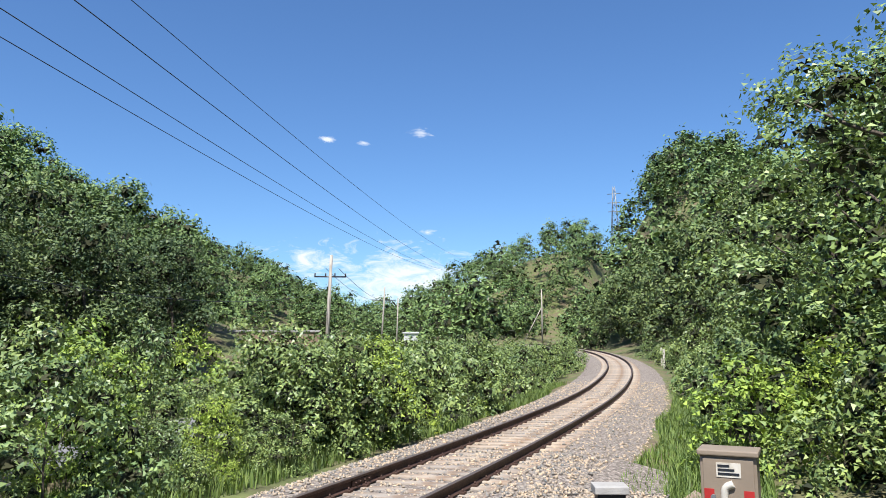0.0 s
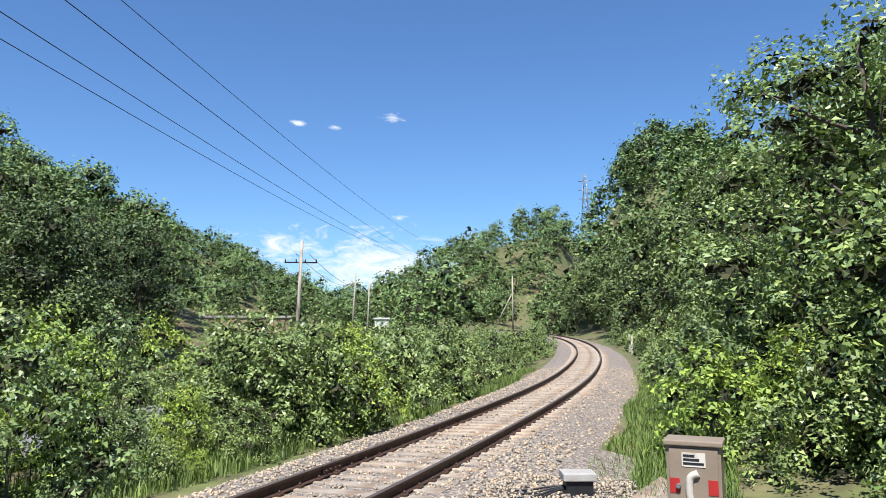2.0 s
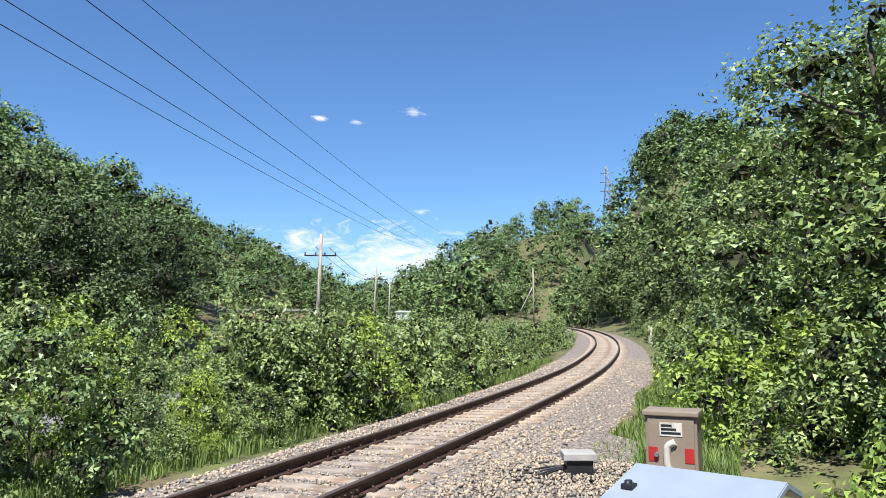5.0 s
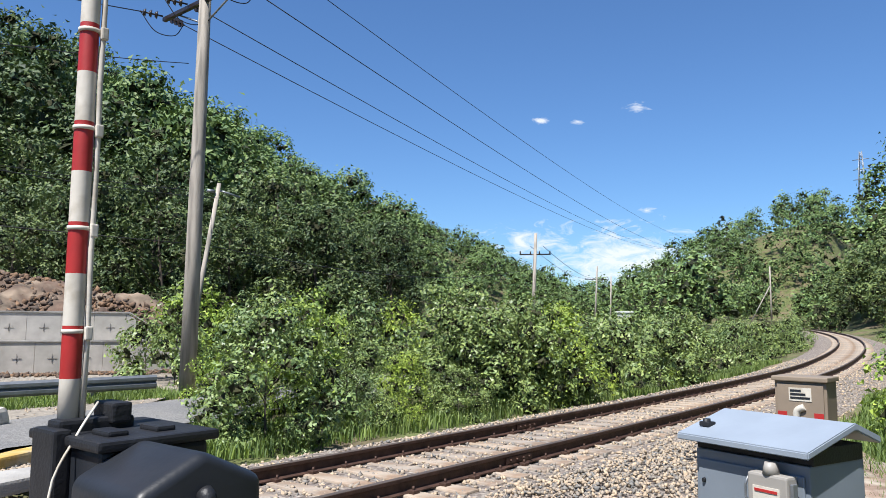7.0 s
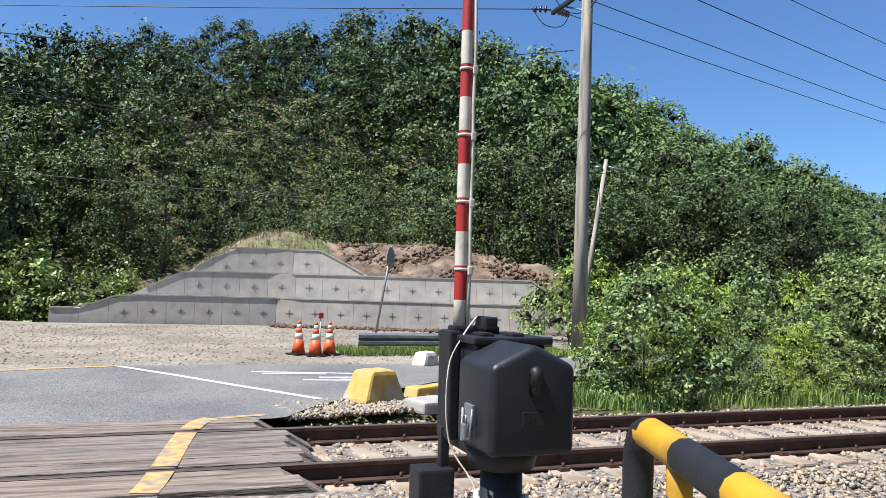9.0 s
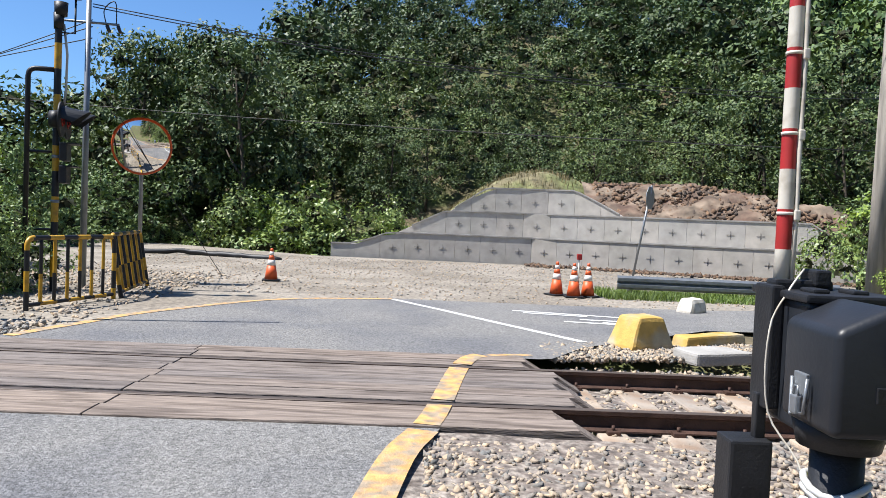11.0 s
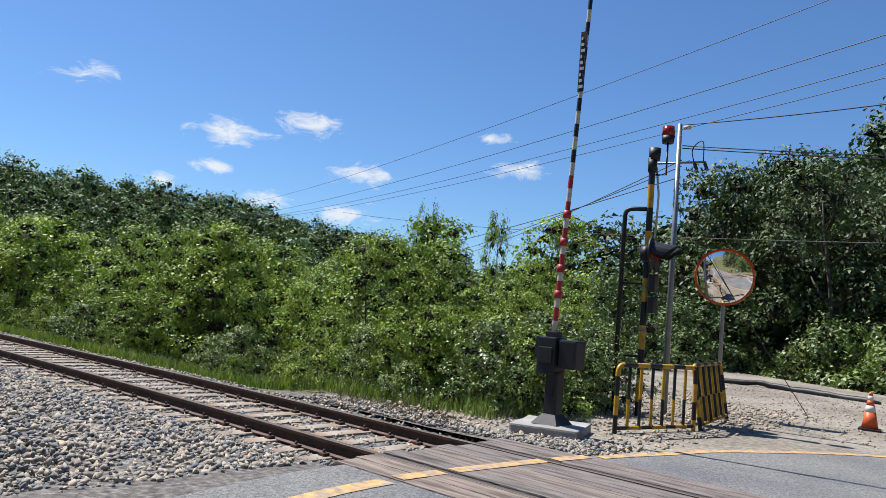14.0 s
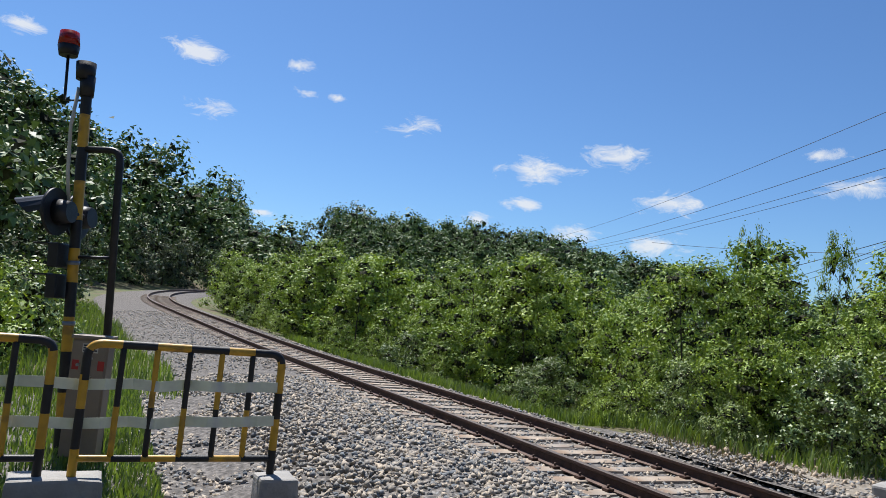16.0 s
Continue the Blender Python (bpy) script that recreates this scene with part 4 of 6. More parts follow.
ROAD_MID = lambda x: 7.9 + 0.115 * max(x, 0)
# sight line from the camera to the power pole; bounds the thicket in view
SIGHT_EDGE = lambda x: 1.62 * (x - 1.9)
shrubs("shrub", 6.4, 17.5, 2.9, 6.6, 1.2, 0.5, 1.28, SHRUB + BRIGHT[:1], "dense mid-green leafy shrub beside the ballast", "thicket east", lambda x, y: y < 5.3 + 0.1 * x and y < SIGHT_EDGE(x) - 7.0)
shrubs("shrub", 6.4, 14, 2.9, 7.5, 0.9, 0.35, 0.7, SHRUB[:2] + BRIGHT[:1], "low green shrub where the thicket meets the road", "thicket east", lambda x, y: y < 6.3 + 0.1 * x and SIGHT_EDGE(x) - 7.0 < y < SIGHT_EDGE(x) - 5.7)
shrubs("shrub", 16.5, 26, 2.9, 6.6, 1.3, 0.5, 1.28, SHRUBF, "dense mid-green leafy shrub beside the ballast", "thicket east", lambda x, y: y < 5.3 + 0.1 * x)
shrubs("shrub", 26, 75, 3.4, 9.0, 2.0, 0.6, 1.2, SHRUBF, "dense green shrub on the bank by the curve", "thicket east", lambda x, y: y < 5.3 + 0.16 * x)
shrubs("shrub", 12, 60, 5.0, 14.0, 2.3, 0.7, 1.35, SHRUBF, "tall green shrub beyond the side road", "thicket road", lambda x, y: y > 10.6 + 0.12 * x)
shrubs("shrub", -3.5, 1.5, 21.5, 25.5, 1.5, 0.7, 1.3, BUSHF, "green shrub at the foot of the wooded hill", "hill foot", lambda x, y: y > 24.3)
shrubs("shrub", -15, -3.0, 20.5, 30, 1.6, 0.8, 1.5, BUSHF, "green shrub at the foot of the wooded hill", "hill foot", lambda x, y: y > 23.6 - 0.75 * (x + 3))
shrubs("shrub", 9, 19, 19, 30, 1.9, 0.5, 1.1, BUSHF, "green shrub growing on the red cutting", "hill foot", lambda x, y: 24.6 - 0.45 * (x - 8) < y < 27.5, 0.55)
shrubs("shrub", 15.5, 22, 9, 24, 1.5, 0.8, 1.5, BUSHF, "leafy green shrub at the wall's end", "hill foot", lambda x, y: y > 12)
shrubs("shrub", 7.5, 26, 2.7, 3.5, 1.1, 0.2, 0.45, SHRUBF + BRIGHT[:1], "low leafy weed at the ballast edge", "thicket east", lambda x, y: y < 1.62 * (x - 1.9) - 6.4)
# bank and verge on the near side, beside the telephone box
shrubs("bramble", 8.2, 22, -8.5, -4.3, 1.3, 0.5, 1.1, BRIGHT[:1] + BUSHF, "sunlit bright green shrub below the slope trees", "verge shrubs", lambda x, y: y < -4.6 or x > 13)
shrubs("bramble", 22, 60, -8.0, -4.6, 2.2, 0.8, 1.5, SHRUBF, "green shrub at the foot of the slope", "verge shrubs")
shrubs("bramble", 24, 80, -5.0, -3.5, 1.9, 0.5, 1.0, SHRUBF, "low green shrub against the ballast of the curve", "verge shrubs")
# bright acacia thicket towards the other bend
for x, y in scatter(pr, -62, -5.6, 0, 22, 1.75, lambda x, y: 4.4 + (0 if x < -8 else 0.4) < dist(x, y) < 11.5 and not (x > -9.5 and y > 9.4) and y - 0.75 < 1.5 * (-x - 3.2) + 2.2):
    s = pr.uniform(0.32, 0.66) * (1.0 if x > -30 else 1.15) * (0.74 if x > -9.5 else 1.0)
    plant("acacia_sapling", pr.choice(LIGHT if x > -24 else LIGHTF), (x, y, float(ground_z(x, y)) - 0.1), pr.uniform(0, 360), (s * 1.05, s), "sunlit bright green acacia sapling in the thicket", "sapling", "acacia thicket")
shrubs("shrub", -40, -5.8, 2.9, 5.0, 1.5, 0.35, 0.7, BRIGHT + SHRUB[:1], "low bright shrub beside the ballast", "acacia thicket", lambda x, y: not (x > -8 and y > 4.0), 0.8)
shrubs("shrub", -8.0, -5.0, 3.3, 6.2, 0.95, 0.45, 0.95, SHRUB[:2] + BRIGHT, "leafy green shrub crowding the gate slab", "acacia thicket", lambda x, y: y > 4.0 and y < 1.5 * (-x - 3.2) + 3.4)
shrubs("shrub", -46, -9.4, -13, -6.5, 1.9, 0.7, 1.35, BUSHF, "green shrub on the near bank", "near bank")


def blades(name, n, place, hi, seed, material, label):
    r = np.random.default_rng(seed)
    p = place(r, n)
    n = len(p)
    a = r.uniform(0, 6.28, n)
    w, h = r.uniform(0.006, 0.014, n), r.uniform(0.4, 1.0, n) * hi
    side = np.stack([np.cos(a), np.sin(a), 0 * a], 1) * w[:, None]
    bend = np.stack([np.cos(a + 1.5), np.sin(a + 1.5), 0 * a], 1) * (h * r.uniform(0.1, 0.6, n))[:, None]
    mid = p + bend * 0.3 + np.stack([0 * a, 0 * a, h * 0.6], 1)
    tip = p + bend + np.stack([0 * a, 0 * a, h], 1)
    v = np.stack([p - side, p + side, mid + side * 0.8, tip, mid - side * 0.8], 1).reshape(-1, 3)
    k = (np.arange(n) * 5)[:, None]
    tri = np.concatenate([k + np.array([[0, 1, 2]]), k + np.array([[0, 2, 4]]), k + np.array([[4, 2, 3]])])
    return tagged(link_mesh(name, np_mesh(name, v, tri), material), label, "grass", kind="stuff")


def along(d0, d1, x0, x1):
    def place(r, n):
        x = r.uniform(x0, x1, n)
        y = line_y(x) + r.uniform(d0, d1, n) + 0.25 * wavy(x, 0 * x, 1.1, 3)
        return np.stack([x, y, np.maximum(ground_z(x, y), np.interp(y - line_y(x), [q[0] for q in PROF], [q[1] for q in PROF], -9, -9) + line_z(x)) - 0.02], 1)
    return place


blades("grass", 22000, along(2.5, 4.2, 6.5, 40), 0.30, 1, M_GRASS, "bright green grass along the ballast edge")
blades("grass", 14000, along(2.6, 4.0, -32, -5.4), 0.34, 2, M_GRASS, "bright green grass along the ballast edge")
blades("grass", 16000, along(-4.8, -3.3, 9, 34), 0.4, 3, M_GRASS, "green weeds and grass beside the telephone box")
blades("grass", 8000, lambda r, n: np.stack([(xx := r.uniform(-14, -4.6, n)), (yy := -4.4 - np.abs(r.normal(0, 1.2, n))), 0 * yy - 0.44], 1), 0.2, 4, M_GRASS, "short green weeds behind the striped barrier")
blades("dry_grass", 1800, lambda r, n: np.stack([(xx := r.uniform(-8.5, -5.4, n)), (yy := r.uniform(2.7, 4.4, n)), 0 * yy - 0.45], 1), 0.55, 5, M_DRY, "dry straw-coloured weeds under the saplings")
blades("grass", 9000, lambda r, n: np.stack([(xx := r.uniform(5.2, 11, n)), (yy := r.uniform(9.3, 11.2, n)), 0 * yy - 0.1], 1), 0.22, 6, M_GRASS, "green roadside weeds round the pole")
blades("dry_grass", 9000, lambda r, n: np.stack([(xx := r.uniform(0, 14, n)), (yy := r.uniform(23.2, 30, n)), np.maximum(ground_z(xx, yy), -0.65 + 4.3 * np.exp(-((xx - 6.3) / 5.2) ** 2) * sstep(yy, 22.2, 26.5))], 1), 0.4, 7, M_DRY, "dry yellowish grass above the retaining wall")
blades("grass", 8000, along(-3.6, -2.6, 13.5, 34), 0.24, 8, M_GRASS, "green weeds spilling onto the near ballast edge")
blades("grass", 1600, along(-4.6, -3.6, 8.6, 13), 0.45, 9, M_GRASS, "tall grass tufts by the trodden soil")
blades("grass", 12000, along(-8.5, -4.2, -45, -13), 0.5, 10, M_GRASS, "green weeds over the near bank by the bend")


# ---- crossing furniture ----
def banded(bm, pts, r, step, first=0, n=12):
    """a straight run or a bent tube in bands of two materials"""
    pts = [Vector(p) for p in pts]
    dense, run, cum = [], 0.0, []
    for a, b in zip(pts, pts[1:]):
        k = max(1, int((b - a).length / (step / 6)))
        for i in range(k):
            dense.append(a.lerp(b, i / k))
    dense.append(pts[-1])
    start = len(bm.faces)
    tube(bm, dense, r, n=n)
    bm.faces.ensure_lookup_table()
    cum = [0.0]
    for a, b in zip(dense, dense[1:]):
        cum.append(cum[-1] + (b - a).length)
    for f in bm.faces[start:]:
        c = f.calc_center_median()
        k = min(range(len(dense)), key=lambda i: (dense[i] - c).length)
        f.material_index = (int(cum[k] / step) + first) % 2
    return bm


def barrier(name, at, turn, length, height, posts, label, gap=0.27, foot=0.08, closed=True, group="striped barriers", tilt=0.0, bottom=0.1, r=0.036, dark_post=False):
    """a hoop of striped tube with upright bars; x runs along it"""
    ob = thing(name, at, label, "barrier", group, turn)
    ob.matrix_basis = pose(*at, tilt, 0, turn)
    a = arc_corner((0, 0, -foot), (0, 0, height), (length / 2, 0, height), 0.12)
    b = arc_corner((length / 2, 0, height), (length, 0, height), (length, 0, -foot), 0.12)
    bm = bmesh.new()
    banded(bm, a + b[1:], r, 0.27, 1)
    if dark_post:
        for f in bm.faces:
            q = f.calc_center_median()
            f.material_index = 1 if q.z < height - 0.12 or q.x < 0.1 else int((q.x - 0.1) / 0.27) % 2
    part("hoop", bm, [M_YELLOW, M_BLACK], ob)
    if closed:
        bm = bmesh.new()
        banded(bm, [(0, 0, bottom), (length, 0, bottom)], r * 0.8, 0.27, 1)
        part("bottom_rail", bm, [M_YELLOW, M_BLACK], ob)
    for i in range(posts):
        x = length * (i + 1) / (posts + 1)
        bm = bmesh.new()
        banded(bm, [(x, 0, bottom if closed else -foot), (x, 0, height)], r * 0.72, (height - bottom) * 0.52, i, n=8)
        part("upright_bar", bm, [M_YELLOW, M_BLACK], ob)
    return ob


barrier("barrier", (-3.93, 4.42, -0.03), 76, 1.8, 0.98, 6, "yellow and black striped tube barrier beside the crossing", foot=0.03, bottom=0.06)
second = barrier("barrier", (-3.42, 6.28, -0.03), 100, 2.1, 1.02, 9, "leaning yellow and black barrier with close bars", foot=0.03, bottom=0.08, tilt=-9)
barrier("barrier", (-5.9, -3.55, -0.06), -88, 1.62, 1.06, 5, "yellow and black striped barrier on concrete blocks", bottom=0.12)
barrier("barrier", (-5.84, -5.42, -0.06), -88, 1.62, 1.06, 5, "yellow and black striped barrier wrapped with plastic tape", bottom=0.12)
barrier("barrier", (2.815, -4.27, -0.06), -110, 1.3, 1.125, 3, "glossy yellow and black tube barrier by the gate", closed=False, r=0.04, dark_post=True)


def rough_block(name, at, size, turn, material, label, category, taper=0.0, bevel=0.03, seed=0):
    bm = bmesh.new()
    box(bm, -size[0] / 2, size[0] / 2, -size[1] / 2, size[1] / 2, 0, size[2], bevel)
    bmesh.ops.subdivide_edges(bm, edges=bm.edges, cuts=2, use_grid_fill=True)
    for v in bm.verts:
        k = 1 - taper * v.co.z / size[2]
        v.co.x, v.co.y = v.co.x * k, v.co.y * (1 - 0.5 * (1 - k))
        v.co += noise.noise_vector(v.co * 4 + Vector((seed, 0, 0))) * 0.018
    ob = part(name, bm, material)
    ob.matrix_basis = pose(*at, 0, 0, turn)
    return tagged(ob, label, category)


for i, (x, y) in enumerate(((-5.86, -3.5), (-5.86, -5.28))):
    rough_block("concrete_block", (x, y, -0.5), (0.36, 0.34 if i == 0 else 0.7, 0.42), 2, M_CONC, "chipped grey concrete block under the barrier foot", "concrete block", seed=i)
# plastic tape wound along the barrier
for z0, z1 in ((0.66, 0.70), (0.34, 0.40)):
    bm = bmesh.new()
    rows = [(-5.94 + 0.06 * (i % 2) - 0.03, -3.52 - 3.4 * i / 16, z1 + (z0 - z1) * min(1, i / 8) + 0.01 * math.sin(i * 2.2)) for i in range(17)]
    hi = [bm.verts.new((x + 0.075, y, z + 0.045)) for x, y, z in rows]
    lo = [bm.verts.new((x + 0.08, y, z - 0.045)) for x, y, z in rows]
    for i in range(16):
        bm.faces.new((lo[i], lo[i + 1], hi[i + 1], hi[i]))
    ob = part("barrier_tape", bm, M_TAPE)
    md = ob.modifiers.new("thick", 'SOLIDIFY')
    md.thickness = 0.004
    tagged(ob, "strip of whitish translucent tape along the barrier", "tape")


def boom(parent, base, height, r0, r1, band, dark_above=99.0):
    bm = bmesh.new()
    z = 0.0
    i = 0
    rings = [(0.0, r0, 0)]
    while z < height - 0.01:
        z1 = min(height, z + band)
        ra, rb = r0 + (r1 - r0) * z / height, r0 + (r1 - r0) * z1 / height
        rings.append((z1, rb, 0 if i % 2 == 0 else (2 if z > dark_above else 1)))
        z, i = z1, i + 1
    tube(bm, [(0, 0, q[0]) for q in rings], [q[1] for q in rings], 14)
    for f in bm.faces:
        zc = f.calc_center_median().z
        f.material_index = next((m for q, rr, m in rings if zc <= q + 1e-4), 0)
    ob = part("boom", bm, [M_WHITE, M_RED, M_BLACK], parent, "red and white banded pole raised upright")
    ob.location = base
    return ob


def gate_near():
    g = thing("crossing_gate", (2.93, -3.1, -0.13), "black crossing gate machine with raised red and white boom", "crossing gate", "crossing gates")
    bm = bmesh.new()
    rod(bm, (0, -0.1, 0), (0, -0.1, 0.93), 0.085, 0.085, 20)
    rod(bm, (0, -0.1, 0.84), (0, -0.1, 0.93), 0.13, 0.15, 20)
    part("column", bm, M_BLACK, g)
    bm = bmesh.new()
    box(bm, -0.24, 0.24, -0.34, 0.14, 0, 0.03, 0.01)
    part("base_plate", bm, M_BLACK, g)
    # rear case with its flanged lid
    bm = bmesh.new()
    box(bm, -0.10, 0.215, -0.05, 0.34, 0.86, 1.315, 0.015)
    case = part("machine_case", bm, M_CASE, g)
    bm = bmesh.new()
    box(bm, -0.12, 0.24, -0.07, 0.36, 1.315, 1.345, 0.01)
    box(bm, -0.06, 0.0, 0.0, 0.1, 1.34, 1.36, 0.008)
    box(bm, 0.08, 0.14, 0.0, 0.1, 1.34, 1.36, 0.008)
    part("case_lid", bm, M_BLACK, case)
    # rounded front cover with a ridged top
    bm = bmesh.new()
    prof = [(-0.172, 0.93), (0.178, 0.93), (0.178, 1.26), (0.003, 1.342), (-0.172, 1.26)]
    fr = [bm.verts.new((x, -0.365, z)) for x, z in prof]
    bk = [bm.verts.new((x, -0.03, z)) for x, z in prof]
    bm.faces.new(fr)
    bm.faces.new(bk[::-1])
    for i in range(5):
        bm.faces.new((fr[i], fr[(i + 1) % 5], bk[(i + 1) % 5], bk[i]))
    bmesh.ops.recalc_face_normals(bm, faces=bm.faces)
    bmesh.ops.bevel(bm, geom=list(bm.edges), offset=0.028, segments=4, affect='EDGES', profile=0.5)
    cover = part("front_cover", bm, M_CASE, g, smooth=True)
    bm = bmesh.new()
    tube(bm, arc_corner((0.0, -0.368, 1.165), (0.0, -0.385, 1.235), (0.0, -0.368, 1.245), 0.01), 0.022, 10)
    rod(bm, (0, -0.375, 1.155), (0, -0.375, 1.215), 0.02, 0.02, 12)
    part("keyhole_cover", bm, M_BLACK, cover)
    bm = bmesh.new()
    box(bm, -0.045, 0.045, -0.372, -0.362, 1.045, 1.095, 0.003)
    part("name_plate", bm, M_BLACK, cover)
    bm = bmesh.new()
    box(bm, -0.185, -0.17, -0.22, -0.14, 1.02, 1.1, 0.004)
    tube(bm, [(-0.19, -0.24, 1.09), (-0.2, -0.24, 0.98), (-0.2, -0.16, 0.96), (-0.19, -0.14, 1.08)], 0.006, 8)
    part("hasp", bm, M_STEEL, cover)
    bm = bmesh.new()
    box(bm, -0.215, -0.195, -0.22, -0.18, 0.97, 1.03, 0.005)
    tube(bm, [(-0.205, -0.215, 1.03), (-0.205, -0.21, 1.06), (-0.205, -0.19, 1.06), (-0.205, -0.185, 1.03)], 0.004, 6)
    part("padlock", bm, M_STEEL, cover, "small steel padlock")
    # arm carrier, counterweight and the boom
    bm = bmesh.new()
    box(bm, -0.12, 0.1, 0.16, 0.24, 1.22, 1.38, 0.012)
    box(bm, 0.02, 0.08, 0.14, 0.26, 1.36, 1.42, 0.008)
    box(bm, -0.15, -0.1, 0.12, 0.26, 0.9, 1.36, 0.01)
    part("arm_carrier", bm, M_BLACK, g)
    bm = bmesh.new()
    box(bm, -0.16, -0.12, 0.17, 0.21, 0.5, 0.95, 0.006)
    box(bm, -0.27, -0.11, 0.12, 0.26, 0.42, 0.78, 0.012)
    part("counterweight", bm, M_BLACK, g)
    boom(g, (-0.07, 0.22, 1.34), 5.2, 0.029, 0.021, 0.151)
    bm = bmesh.new()
    tube(bm, [(-0.037, 0.2, 1.36 + 0.25 * i) if i % 2 else (-0.044, 0.19, 1.36 + 0.25 * i) for i in range(18)], 0.008, 6)
    tube(bm, smooth_pts([(0.0, 0.19, 1.42), (-0.1, 0.1, 1.34), (-0.17, 0.08, 1.2), (-0.15, 0.1, 0.9), (-0.06, 0.0, 0.7), (-0.1, -0.1, 0.4)], 5), 0.004, 6)
    part("boom_cable", bm, M_WHITE, g, "pale rope tied along the boom")
    for z in (1.62, 1.92, 2.22, 2.52):
        bm = bmesh.new()
        rod(bm, (-0.07, 0.22, z), (-0.07, 0.22, z + 0.012), 0.032, 0.032, 14)
        box(bm, -0.05, -0.028, 0.182, 0.198, z - 0.02, z + 0.02, 0.005)
        part("cable_clamp", bm, M_WHITE, g)
    bm = bmesh.new()
    for i in range(4):
        z = 0.60 + 0.035 * i
        tube(bm, [(0.1 * math.cos(a), -0.1 + 0.1 * math.sin(a), z + 0.02 * math.sin(2 * a + i)) for a in [k * 0.42 for k in range(16)]], 0.013, 6)
    tube(bm, [(-0.06, -0.2, 0.62), (-0.12, -0.24, 0.5), (-0.1, -0.26, 0.36)], 0.014, 6)
    part("wrapped_tape", bm, M_TAPE, g, "crumpled whitish tape round the column")


def gate_far():
    g = thing("crossing_gate", (-4.36, 3.42, 0.08), "black crossing gate machine on a slab, boom raised", "crossing gate", "crossing gates")
    bm = bmesh.new()
    for z, a, b in ((0, 0.26, 0.18),):
        r = bmesh.ops.create_cone(bm, cap_ends=True, segments=4, radius1=0.30, radius2=0.15, depth=0.14, matrix=Matrix.Translation((0, 0, 0.07)) @ Matrix.Rotation(radians(45), 4, 'Z'))
    box(bm, -0.1, 0.1, -0.09, 0.09, 0.1, 0.72, 0.012)
    part("column", bm, M_BLACK, g)
    bm = bmesh.new()
    box(bm, -0.06, 0.04, -0.1, -0.092, 0.36, 0.56, 0.003)
    part("door_plate", bm, M_CASE, g)
    bm = bmesh.new()
    box(bm, -0.24, 0.06, -0.14, 0.16, 0.68, 1.2, 0.02)
    case = part("machine_case", bm, M_CASE, g)
    bm = bmesh.new()
    box(bm, -0.2, 0.02, -0.165, -0.138, 0.84, 1.06, 0.01)
    part("side_cover", bm, M_BLACK, case)
    bm = bmesh.new()
    box(bm, 0.08, 0.36, -0.1, 0.18, 0.78, 1.18, 0.03)
    part("front_cover", bm, M_CASE, g)
    bm = bmesh.new()
    box(bm, -0.17, 0.03, -0.06, 0.06, 1.19, 1.28, 0.012)
    box(bm, -0.3, -0.23, -0.1, 0.1, 0.9, 1.2, 0.01)
    part("arm_carrier", bm, M_BLACK, g)
    b = boom(g, (-0.07, 0, 1.24), 5.4, 0.04, 0.03, 0.19, 2.4)
    b.rotation_euler = (radians(-1.2), radians(1.9), 0)
    for z in (1.75, 2.12, 2.5, 2.9):
        bm = bmesh.new()
        k = z - 1.24
        rod(bm, (-0.07 + 0.033 * k, 0.021 * k, z), (-0.066 + 0.033 * k, 0.021 * k + 0.002, z + 0.11), 0.058, 0.058, 10)
        part("reflector_sleeve", bm, M_RED, g)
    bm = bmesh.new()
    box(bm, 0.01, 0.11, 0.040, 0.05, 4.75, 5.65, 0.003)
    plate = part("warning_plate", bm, M_BLACK, g)
    for i in range(9):
        bm = bmesh.new()
        box(bm, 0.025, 0.095 - 0.02 * (i % 3), 0.035, 0.039, 4.80 + 0.09 * i, 4.845 + 0.09 * i)
        part("lettering_bar", bm, M_WHITE, plate)
    rough_block("gate_slab", (-4.42, 3.5, -0.07), (0.95, 1.0, 0.15), 20, M_CONC, "worn concrete slab under the far gate", "concrete slab", seed=3)


gate_near()
gate_far()


